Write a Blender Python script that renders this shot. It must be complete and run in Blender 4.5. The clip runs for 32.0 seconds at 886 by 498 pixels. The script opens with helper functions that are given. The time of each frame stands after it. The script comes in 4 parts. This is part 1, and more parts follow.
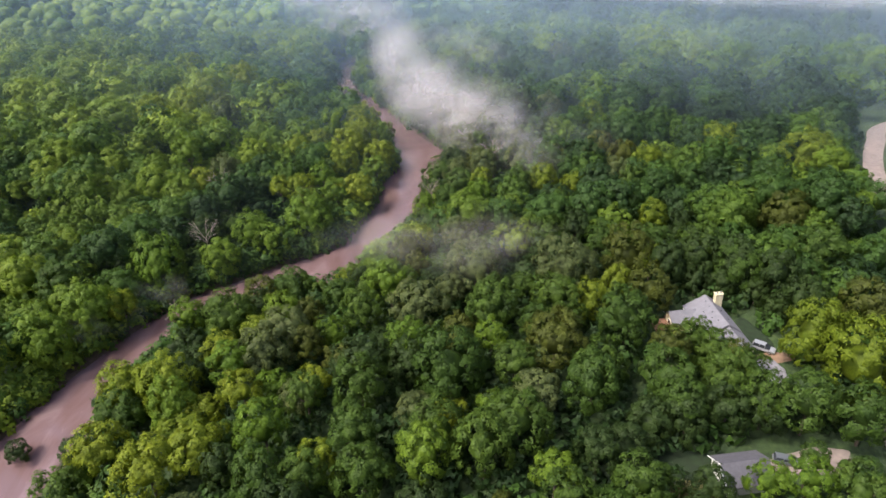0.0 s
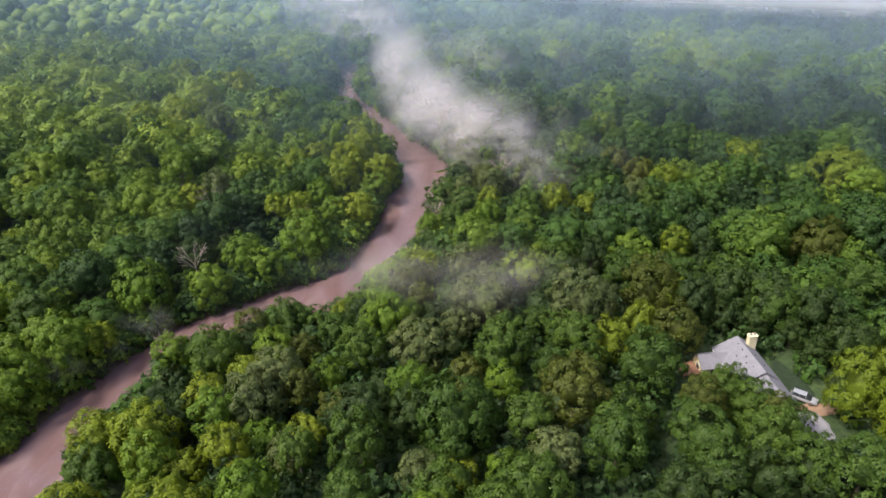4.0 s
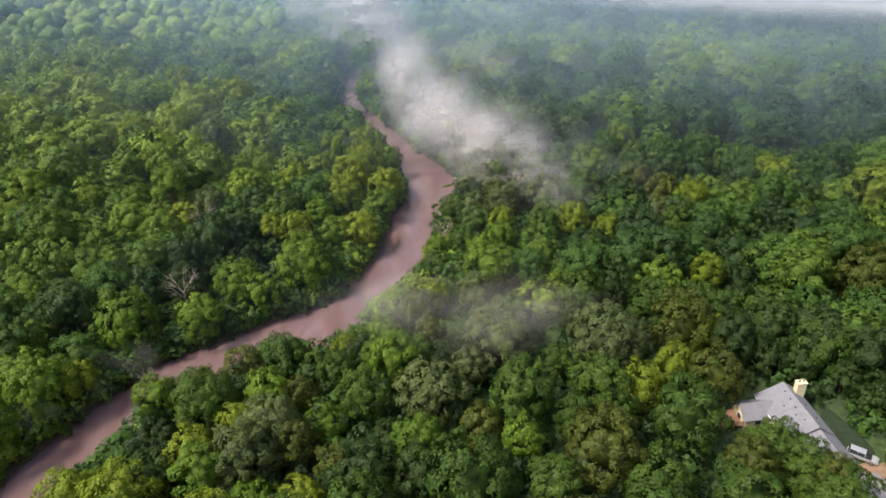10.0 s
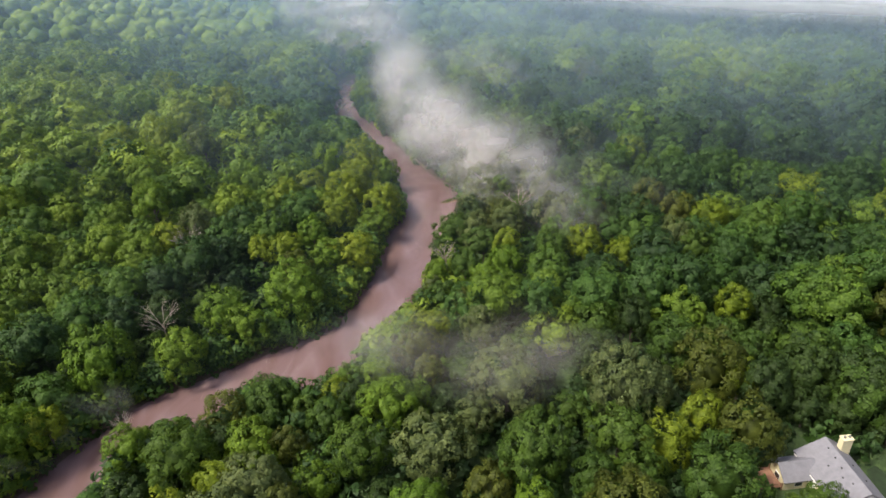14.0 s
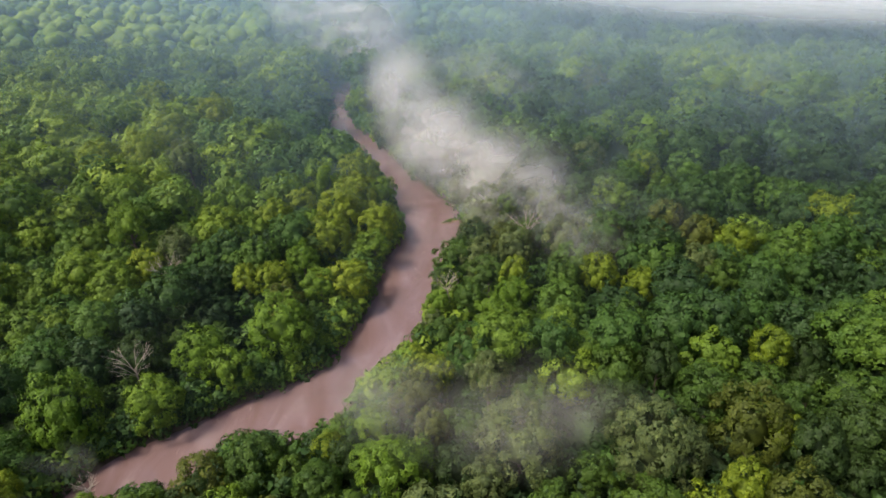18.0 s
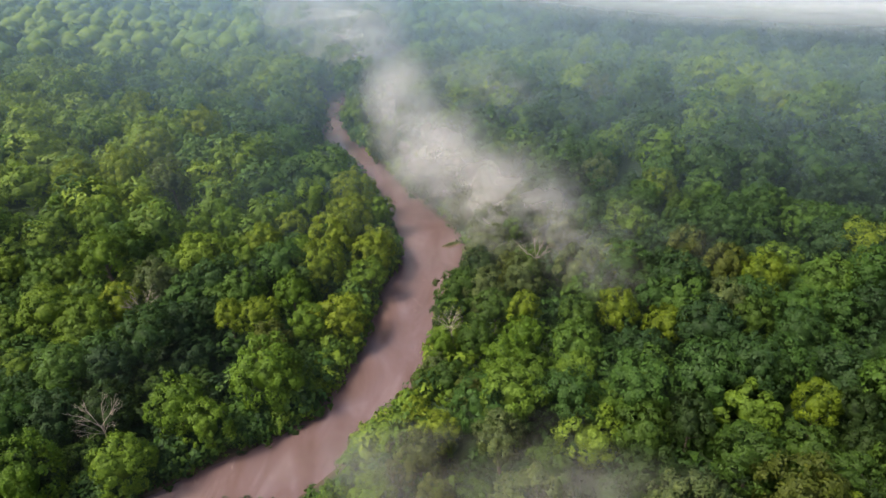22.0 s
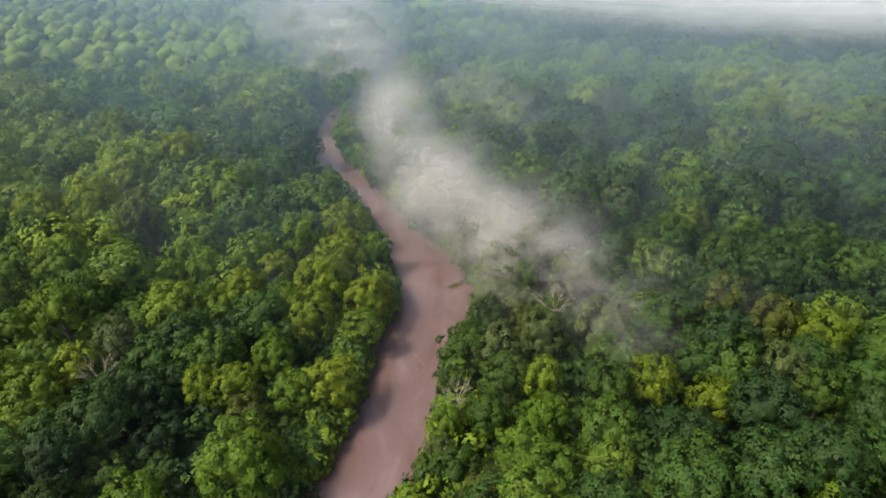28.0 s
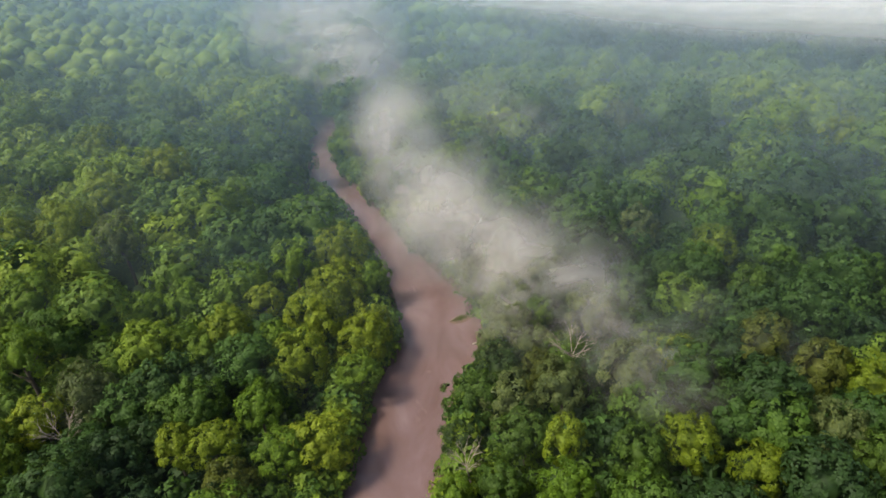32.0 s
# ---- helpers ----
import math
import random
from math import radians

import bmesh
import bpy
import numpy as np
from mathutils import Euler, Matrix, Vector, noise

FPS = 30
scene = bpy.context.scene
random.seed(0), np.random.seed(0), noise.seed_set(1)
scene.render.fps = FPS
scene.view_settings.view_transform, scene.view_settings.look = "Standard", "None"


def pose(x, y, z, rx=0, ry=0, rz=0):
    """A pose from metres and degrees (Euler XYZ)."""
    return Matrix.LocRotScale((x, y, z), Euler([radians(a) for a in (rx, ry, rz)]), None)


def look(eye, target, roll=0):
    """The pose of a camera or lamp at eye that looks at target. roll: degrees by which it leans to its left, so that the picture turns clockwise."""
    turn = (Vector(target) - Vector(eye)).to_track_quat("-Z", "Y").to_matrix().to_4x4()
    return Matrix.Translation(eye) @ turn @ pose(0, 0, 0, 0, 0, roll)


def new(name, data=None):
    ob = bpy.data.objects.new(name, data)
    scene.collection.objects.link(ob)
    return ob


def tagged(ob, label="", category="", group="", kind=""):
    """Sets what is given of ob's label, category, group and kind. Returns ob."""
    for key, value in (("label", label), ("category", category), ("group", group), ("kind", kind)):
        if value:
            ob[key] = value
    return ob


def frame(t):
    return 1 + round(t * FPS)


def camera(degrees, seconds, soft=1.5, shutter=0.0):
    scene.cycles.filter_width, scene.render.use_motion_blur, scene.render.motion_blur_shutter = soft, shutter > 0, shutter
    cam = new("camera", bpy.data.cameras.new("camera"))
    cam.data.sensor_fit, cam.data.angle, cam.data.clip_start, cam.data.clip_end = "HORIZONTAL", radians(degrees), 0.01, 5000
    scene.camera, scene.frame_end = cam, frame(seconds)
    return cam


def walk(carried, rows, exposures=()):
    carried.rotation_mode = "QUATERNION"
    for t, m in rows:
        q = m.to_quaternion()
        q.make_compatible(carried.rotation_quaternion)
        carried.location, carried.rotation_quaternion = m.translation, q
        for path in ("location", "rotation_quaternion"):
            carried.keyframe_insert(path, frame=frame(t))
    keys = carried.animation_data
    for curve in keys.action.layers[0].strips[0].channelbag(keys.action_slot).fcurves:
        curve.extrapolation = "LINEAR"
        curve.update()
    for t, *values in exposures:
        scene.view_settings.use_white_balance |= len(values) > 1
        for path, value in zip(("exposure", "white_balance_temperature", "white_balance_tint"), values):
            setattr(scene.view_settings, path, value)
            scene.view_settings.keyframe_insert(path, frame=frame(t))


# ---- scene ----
cam = camera(71.8, 32.0, soft=1.6)
PATH = [
    (0, (3.14, -174.09, 95.97), (6.58, -87.86, 45.44), -4.92),
    (1, (3.15, -170.36, 95.98), (6.55, -84.11, 45.48), -4.81),
    (2, (3.22, -166.43, 96.04), (6.57, -80.17, 45.56), -4.75),
    (3, (3.23, -162.77, 96.15), (6.53, -76.49, 45.70), -4.73),
    (6, (2.79, -154.63, 95.76), (5.80, -68.23, 45.50), -4.75),
    (7, (2.77, -152.37, 95.72), (5.60, -65.95, 45.48), -4.84),
    (8, (2.58, -150.27, 95.55), (5.37, -63.80, 45.39), -4.88),
    (9, (2.58, -147.78, 95.43), (5.32, -61.34, 45.23), -4.91),
    (10, (2.78, -144.86, 95.31), (5.43, -58.42, 45.09), -4.98),
    (11, (2.72, -141.58, 95.36), (5.47, -55.20, 45.05), -4.93),
    (12, (2.82, -138.18, 95.30), (5.63, -51.81, 44.98), -4.95),
    (13, (2.94, -134.48, 95.41), (5.82, -48.15, 45.02), -4.96),
    (14, (2.96, -130.66, 95.37), (5.95, -44.36, 44.94), -5.00),
    (17, (2.77, -119.01, 94.61), (6.23, -32.57, 44.45), -4.99),
    (18, (2.92, -115.10, 94.45), (6.45, -28.64, 44.32), -5.04),
    (19, (3.01, -111.16, 94.51), (6.64, -24.73, 44.35), -5.07),
    (20, (3.00, -107.29, 94.45), (6.79, -20.84, 44.33), -5.09),
    (21, (3.11, -103.40, 94.49), (6.96, -16.96, 44.36), -5.15),
    (22, (3.16, -99.59, 94.16), (7.11, -13.04, 44.22), -5.16),
    (23, (3.27, -95.76, 94.15), (7.30, -9.19, 44.24), -5.15),
    (24, (3.56, -91.86, 94.01), (7.57, -5.25, 44.18), -5.25),
    (25, (3.67, -87.82, 93.78), (7.73, -1.21, 43.97), -5.35),
    (28, (4.28, -76.51, 93.50), (8.31, 10.21, 43.88), -5.71),
    (29, (4.43, -72.59, 93.52), (8.46, 14.12, 43.88), -5.77),
    (30, (4.53, -68.79, 93.35), (8.61, 17.99, 43.82), -5.79),
    (31, (4.62, -64.78, 93.42), (8.79, 21.95, 43.81), -5.85),
    (32, (4.67, -60.78, 92.98), (8.85, 26.04, 43.54), -5.95),
]
walk(cam, [(t, look(eye, target, roll)) for t, eye, target, roll in PATH], [(0, 0.24, 6000, 20), (12, 0.16, 6150, 16), (24, 0.01, 6350, 11), (32, -0.12, 6450, 9)])

# ---------------------------------------------------------------- light
world = bpy.data.worlds.new("sky")
scene.world = world
world.use_nodes = True
wn = world.node_tree.nodes
wl = world.node_tree.links
sky = wn.new("ShaderNodeTexSky")
sky.sky_type = "NISHITA"
sky.sun_disc = False
sky.sun_elevation, sky.sun_rotation = radians(56), radians(252)
sky.air_density, sky.dust_density, sky.ozone_density = 1.0, 6.0, 1.0
grey = wn.new("ShaderNodeHueSaturation")
grey.inputs["Saturation"].default_value = 0.9
wl.new(sky.outputs[0], grey.inputs["Color"])
wl.new(grey.outputs[0], wn["Background"].inputs[0])
wn["Background"].inputs[1].default_value = 0.19

sun = new("sun", bpy.data.lights.new("sun", "SUN"))
sun.data.energy, sun.data.angle, sun.data.color = 4.5, radians(9), (1.0, 0.91, 0.68)
sun.matrix_world = look((0, 0, 300), (300 * math.sin(radians(72)) / math.tan(radians(56)), 300 * math.cos(radians(72)) / math.tan(radians(56)), 0))

# ---------------------------------------------------------------- lie of the land
RIVER = [(-92, -190, 10), (-91, -140, 10), (-88, -100, 10), (-83, -74, 10.5), (-78, -58, 9.5), (-72, -46, 9), (-65.5, -35, 8.5),
         (-58, -27.5, 8.5), (-49, -23.5, 8.5), (-40, -18.5, 8.5), (-30, -15.5, 9.5), (-20, -8, 8.5), (-14, 1, 8.5), (-7, 12, 10),
         (-3, 28, 9.5), (0, 42, 9.5), (6, 53, 11), (8, 65, 11.5), (2.5, 88, 8), (-6, 114, 6.5), (-14, 140, 6), (-22, 162, 6),
         (-29, 180, 7), (-33, 207, 6), (-30, 240, 6), (-9, 272, 8), (1, 305, 10), (2, 340, 9), (-14, 400, 8), (-30, 500, 8), (20, 640, 8), (120, 800, 8)]


def smooth(a, b, v):
    k = np.clip((v - a) / (b - a), 0, 1)
    return k * k * (3 - 2 * k)


def spline(points, n):
    """Points on a smooth line through the given ones."""
    p = np.array(points, float)
    p = np.vstack([2 * p[0] - p[1], p, 2 * p[-1] - p[-2]])
    out = []
    for i in range(1, len(p) - 2):
        for k in range(n):
            t = k / n
            out.append(0.5 * (2 * p[i] + (p[i + 1] - p[i - 1]) * t + (2 * p[i - 1] - 5 * p[i] + 4 * p[i + 1] - p[i + 2]) * t * t
                              + (3 * p[i] - p[i - 1] - 3 * p[i + 1] + p[i + 2]) * t ** 3))
    return np.array(out + [p[-2]])


LINE = spline(RIVER, 8)
# the stretch of water that crowns must not hide from the camera: x, y, half width
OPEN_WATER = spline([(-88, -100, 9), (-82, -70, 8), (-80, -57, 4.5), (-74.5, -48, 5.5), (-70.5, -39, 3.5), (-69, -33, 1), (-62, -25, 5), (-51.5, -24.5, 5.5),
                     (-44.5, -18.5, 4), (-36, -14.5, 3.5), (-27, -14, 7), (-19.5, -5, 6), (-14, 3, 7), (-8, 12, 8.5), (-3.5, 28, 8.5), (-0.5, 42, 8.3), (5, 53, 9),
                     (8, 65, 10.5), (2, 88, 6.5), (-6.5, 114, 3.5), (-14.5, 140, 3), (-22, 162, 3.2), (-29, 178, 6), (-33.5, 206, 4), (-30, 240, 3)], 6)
ROAD = spline([(96, -190, 3), (86, -130, 3), (84, -106, 3), (100, -92, 3), (128, -62, 3), (143, -25, 3), (154, 0, 3), (172, 25, 3), (192, 42, 3), (264, 60, 3)], 8)


def off_line(x, y, line):
    """Metres from the edge of a band, less than nothing inside it."""
    x, y = np.asarray(x, float), np.asarray(y, float)
    best = np.full(x.shape, 1e9)
    for (ax, ay, aw), (bx, by, bw) in zip(line[:-1], line[1:]):
        dx, dy = bx - ax, by - ay
        t = np.clip(((x - ax) * dx + (y - ay) * dy) / (dx * dx + dy * dy), 0, 1)
        best = np.minimum(best, np.hypot(x - ax - t * dx, y - ay - t * dy) - (aw + t * (bw - aw)))
    return best


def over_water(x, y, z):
    """Metres by which a point z above the river clears the open water along the camera's sight line."""
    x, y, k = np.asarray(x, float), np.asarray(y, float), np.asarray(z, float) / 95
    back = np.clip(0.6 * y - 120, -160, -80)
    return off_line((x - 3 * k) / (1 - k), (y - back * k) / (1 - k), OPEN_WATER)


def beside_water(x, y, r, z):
    """Moves a crown back from the river until it leaves the open water free in the camera's view."""
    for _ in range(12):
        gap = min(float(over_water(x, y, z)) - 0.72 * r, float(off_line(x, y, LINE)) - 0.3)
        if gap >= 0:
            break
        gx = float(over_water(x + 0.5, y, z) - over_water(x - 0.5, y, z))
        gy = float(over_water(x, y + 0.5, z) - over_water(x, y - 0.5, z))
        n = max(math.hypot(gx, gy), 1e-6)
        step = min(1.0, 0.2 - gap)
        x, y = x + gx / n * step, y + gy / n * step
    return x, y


def ripple(x, y):
    """A cheap wavy field, about -1 to 1."""
    return (np.sin(x * 0.031 + 1.3) * np.cos(y * 0.027) + np.sin(x * 0.013 + y * 0.019 + 0.5) + 0.6 * np.sin(x * 0.071 - y * 0.063)) / 2.6


def ground_z(x, y):
    x, y = np.asarray(x, float), np.asarray(y, float)
    d = off_line(x, y, LINE)
    z = -1.6 + 4.6 * smooth(-5, 5, d) + 1.6 * smooth(10, 70, d)
    z = z + 7.5 * smooth(-55, -130, x + 0.25 * y) * smooth(-30, 60, y) + 1.3 * ripple(x, y) * smooth(4, 40, d)
    far = smooth(500, 1800, np.hypot(x, y))
    return z + far * (14 * ripple(x * 0.35, y * 0.35) + 8)


# clearings where no tree stands: x, y, radius
OPEN = [(65, -66, 7), (58, -66.5, 5.5), (73, -87, 3), (66, -73, 6), (75, -77, 4.5), (73, -83, 3), (75, -69, 3), (70, -59, 2.5), (77, -65, 1.5), (57, -64, 2), (55, -106, 6), (66, -105, 5), (45, -104, 3.5), (38, -103, 2.5), (76, -105, 4)]


def clear_of(x, y, r):
    return all(math.hypot(x - a, y - b) > c + 0.55 * r for a, b, c in OPEN)


# ---------------------------------------------------------------- materials
def material(name):
    m = bpy.data.materials.new(name)
    m.use_nodes = True
    return m, m.node_tree.nodes, m.node_tree.links, m.node_tree.nodes["Principled BSDF"]


def noise_node(n, l, scale, detail=4.0, coords="Object", rough=0.55):
    c = n.new("ShaderNodeTexCoord") if coords != "World" else n.new("ShaderNodeNewGeometry")
    t = n.new("ShaderNodeTexNoise")
    t.inputs["Scale"].default_value, t.inputs["Detail"].default_value, t.inputs["Roughness"].default_value = scale, detail, rough
    l.new(c.outputs["Position" if coords == "World" else coords], t.inputs["Vector"])
    return t


def ramp(n, l, value, stops):
    r = n.new("ShaderNodeValToRGB")
    while len(r.color_ramp.elements) < len(stops):
        r.color_ramp.elements.new(0.5)
    for e, (p, c) in zip(r.color_ramp.elements, stops):
        e.position, e.color = p, (*c, 1)
    l.new(value, r.inputs[0])
    return r.outputs[0]


def mixed(n, l, a, b, factor, kind="MIX"):
    m = n.new("ShaderNodeMix")
    m.data_type, m.blend_type = "RGBA", kind
    for socket, v in ((m.inputs["Factor"], factor), (m.inputs["A"], a), (m.inputs["B"], b)):
        if isinstance(v, bpy.types.NodeSocket):
            l.new(v, socket)
        else:
            socket.default_value = v if isinstance(v, float) else (*v, 1)
    return m.outputs["Result"]


def bumped(n, l, b, height, strength, distance):
    k = n.new("ShaderNodeBump")
    k.inputs["Strength"].default_value, k.inputs["Distance"].default_value = strength, distance
    l.new(height, k.inputs["Height"])
    l.new(k.outputs[0], b.inputs["Normal"])


def plain(name, color, rough=0.7, metal=0.0, vary=0.25, scale=2.0, bump=0.0):
    m, n, l, b = material(name)
    t = noise_node(n, l, scale, 6)
    dark = tuple(c * (1 - vary) for c in color)
    light = tuple(min(1, c * (1 + vary)) for c in color)
    l.new(ramp(n, l, t.outputs[0], [(0.3, dark), (0.7, light)]), b.inputs["Base Color"])
    b.inputs["Roughness"].default_value, b.inputs["Metallic"].default_value = rough, metal
    if bump:
        bumped(n, l, b, noise_node(n, l, scale * 12, 3).outputs[0], 0.6, bump)
    return m


def foliage(name, dark, light, by_tree="object"):
    """Leaves: a tone for each tree, another for each spray, and some light let through."""
    m, n, l, b = material(name)
    if by_tree == "object":
        tone = n.new("ShaderNodeObjectInfo").outputs["Random"]
    else:
        a = n.new("ShaderNodeAttribute")
        a.attribute_name = "tone"
        tone = a.outputs["Fac"]
    stops = [(0.0, dark), (1.0, light)]
    if by_tree != "object":
        stops = [(0.0, dark), (0.4, (0.048, 0.104, 0.018)), (0.7, (0.104, 0.172, 0.018)), (1.0, light)]
    base = ramp(n, l, tone, stops)
    island = n.new("ShaderNodeNewGeometry").outputs["Random Per Island"]
    spray = ramp(n, l, island, [(0.0, (0.80, 0.83, 0.85)), (0.75, (1.0, 1.0, 1.0)), (1.0, (1.2, 1.15, 1.05))] if by_tree == "object" else
                 [(0.0, (0.88, 0.90, 0.92)), (0.75, (1.0, 1.0, 1.0)), (1.0, (1.12, 1.1, 1.03))])
    base = mixed(n, l, base, spray, 1.0, "MULTIPLY")
    stand = ramp(n, l, noise_node(n, l, 0.5, 3, "World").outputs[0], [(0.3, (0.72, 0.76, 0.8)), (0.7, (1.25, 1.2, 1.05))])
    base = mixed(n, l, base, stand, 1.0, "MULTIPLY")
    fine = ramp(n, l, noise_node(n, l, 3.2, 2, "World").outputs[0], [(0.3, (0.74, 0.78, 0.8)), (0.7, (1.24, 1.2, 1.1))])
    base = mixed(n, l, base, fine, 1.0, "MULTIPLY")
    l.new(base, b.inputs["Base Color"])
    b.inputs["Roughness"].default_value = 0.62
    b.inputs["Specular IOR Level"].default_value = 0.22
    lit = n.new("ShaderNodeBsdfTranslucent")
    l.new(mixed(n, l, base, (1.2, 1.15, 0.5), 1.0, "MULTIPLY"), lit.inputs[0])
    mix = n.new("ShaderNodeMixShader")
    mix.inputs[0].default_value = 0.28
    l.new(b.outputs[0], mix.inputs[1])
    l.new(lit.outputs[0], mix.inputs[2])
    l.new(mix.outputs[0], n["Material Output"].inputs[0])
    return m


LEAVES = [
    foliage("leaves_dark", (0.024, 0.047, 0.011), (0.036, 0.066, 0.014)),
    foliage("leaves_mid", (0.042, 0.084, 0.012), (0.065, 0.115, 0.015)),
    foliage("leaves_bright", (0.082, 0.152, 0.012), (0.115, 0.188, 0.015)),
    foliage("leaves_yellow", (0.132, 0.188, 0.011), (0.168, 0.218, 0.014)),
    foliage("leaves_grey", (0.078, 0.106, 0.036), (0.102, 0.134, 0.046)),
    foliage("leaves_olive", (0.056, 0.074, 0.011), (0.079, 0.098, 0.014)),
    foliage("leaves_gold", (0.106, 0.156, 0.009), (0.136, 0.184, 0.012)),
]
FAR_LEAVES = foliage("leaves_of_the_wood", (0.024, 0.054, 0.016), (0.165, 0.240, 0.022), "attribute")
BARK = plain("bark", (0.105, 0.085, 0.065), 0.9, 0, 0.4, 3.0, 0.03)
DEAD_WOOD = plain("dead_wood", (0.24, 0.20, 0.165), 0.85, 0, 0.3, 4.0, 0.01)


def soil_material():
    m, n, l, b = material("forest_floor")
    big = noise_node(n, l, 0.045, 5)
    fine = noise_node(n, l, 0.9, 6)
    floor = ramp(n, l, fine.outputs[0], [(0.25, (0.012, 0.022, 0.008)), (0.5, (0.025, 0.050, 0.014)), (0.75, (0.050, 0.075, 0.022))])
    mud = ramp(n, l, fine.outputs[0], [(0.3, (0.055, 0.036, 0.024)), (0.7, (0.10, 0.068, 0.048))])
    low = n.new("ShaderNodeSeparateXYZ")
    l.new(n.new("ShaderNodeNewGeometry").outputs["Position"], low.inputs[0])
    near = n.new("ShaderNodeMapRange")
    near.inputs["From Min"].default_value, near.inputs["From Max"].default_value = 0.5, 2.2
    l.new(low.outputs["Z"], near.inputs["Value"])
    both = mixed(n, l, mud, floor, near.outputs[0])
    tint = ramp(n, l, big.outputs[0], [(0.35, (0.7, 0.75, 0.7)), (0.65, (1.2, 1.2, 1.0))])
    l.new(mixed(n, l, both, tint, 1.0, "MULTIPLY"), b.inputs["Base Color"])
    b.inputs["Roughness"].default_value = 0.95
    bumped(n, l, b, fine.outputs[0], 0.8, 0.4)
    return m


def water_material():
    m, n, l, b = material("muddy_water")
    c = n.new("ShaderNodeTexCoord")
    s = n.new("ShaderNodeMapping")
    s.inputs["Scale"].default_value = (1.0, 0.35, 1.0)
    l.new(c.outputs["Object"], s.inputs[0])
    swirl = n.new("ShaderNodeTexNoise")
    swirl.inputs["Scale"].default_value, swirl.inputs["Detail"].default_value, swirl.inputs["Distortion"].default_value = 0.09, 6, 1.5
    l.new(s.outputs[0], swirl.inputs["Vector"])
    silt = ramp(n, l, swirl.outputs[0], [(0.3, (0.105, 0.062, 0.054)), (0.55, (0.145, 0.095, 0.096)), (0.75, (0.200, 0.145, 0.146))])
    foam = n.new("ShaderNodeTexNoise")
    foam.inputs["Scale"].default_value, foam.inputs["Detail"].default_value, foam.inputs["Distortion"].default_value = 0.16, 8, 3.0
    l.new(s.outputs[0], foam.inputs["Vector"])
    streak = ramp(n, l, foam.outputs[0], [(0.66, (0, 0, 0)), (0.80, (0.30, 0.30, 0.30))])
    l.new(mixed(n, l, silt, (0.45, 0.36, 0.31), streak), b.inputs["Base Color"])
    b.inputs["Roughness"].default_value = 0.10
    b.inputs["IOR"].default_value = 1.33
    b.inputs["Specular IOR Level"].default_value = 0.9
    rip = noise_node(n, l, 1.1, 5)
    bumped(n, l, b, rip.outputs[0], 0.10, 0.10)
    return m


SOIL, WATER = soil_material(), water_material()
ROOF = plain("grey_shingles", (0.165, 0.165, 0.185), 0.85, 0, 0.14, 1.2, 0.01)
DARK_ROOF = plain("dark_grey_shingles", (0.085, 0.085, 0.10), 0.85, 0, 0.18, 1.2, 0.01)
CREAM = plain("cream_siding", (0.62, 0.56, 0.36), 0.7, 0, 0.08, 1.0)
WHITE = plain("white_paint", (0.72, 0.72, 0.70), 0.55, 0, 0.06, 1.5)
GLASS = plain("dark_glass", (0.03, 0.035, 0.04), 0.08, 0, 0.1, 1.0)
DECK = plain("red_brown_deck_wood", (0.24, 0.13, 0.085), 0.8, 0, 0.25, 1.5)
GRAVEL = plain("pale_gravel", (0.21, 0.175, 0.155), 0.95, 0, 0.2, 0.7, 0.03)
TARMAC = plain("grey_paving", (0.19, 0.19, 0.21), 0.9, 0, 0.15, 0.6, 0.01)
DIRT = plain("brown_dirt", (0.19, 0.125, 0.08), 0.95, 0, 0.3, 0.5, 0.03)
PALE_PAINT = plain("silver_car_paint", (0.40, 0.42, 0.45), 0.25, 0.4, 0.03, 1.0)
DARK_PAINT = plain("grey_car_paint", (0.16, 0.18, 0.21), 0.3, 0.4, 0.03, 1.0)
RUBBER = plain("rubber", (0.02, 0.02, 0.02), 0.8, 0, 0.2, 3.0)
METAL = plain("dull_metal", (0.35, 0.35, 0.36), 0.4, 0.9, 0.1, 3.0)
# grass colour lowered far below its own, so it carries the tree shade
SHADED_LAWN = plain("mown_grass_shaded", (0.011, 0.025, 0.007), 0.9, 0, 0.35, 0.8, 0.03)


# ---------------------------------------------------------------- mesh helpers
def mesh_of(name, verts, faces, mat):
    me = bpy.data.meshes.new(name)
    me.from_pydata([tuple(v) for v in verts], [], [tuple(f) for f in faces])
    me.materials.append(mat)
    me.update()
    return me


def part(name, bm, mat, parent=None, label=""):
    """Links a bmesh as one mesh object, under a thing or a part."""
    me = bpy.data.meshes.new(name)
    bm.normal_update()
    bm.to_mesh(me)
    bm.free()
    me.materials.append(mat)
    ob = new(name, me)
    if parent:
        ob.parent = parent
    return tagged(ob, label) if label else ob


def box(size, at=(0, 0, 0), bevel=0.0, turn=0.0):
    bm = bmesh.new()
    bmesh.ops.create_cube(bm, size=1.0, matrix=Matrix.Translation(at) @ Matrix.Rotation(turn, 4, "Z") @ Matrix.Diagonal((*size, 1)))
    if bevel:
        bmesh.ops.bevel(bm, geom=bm.edges[:], offset=bevel, segments=2, affect="EDGES")
    return bm


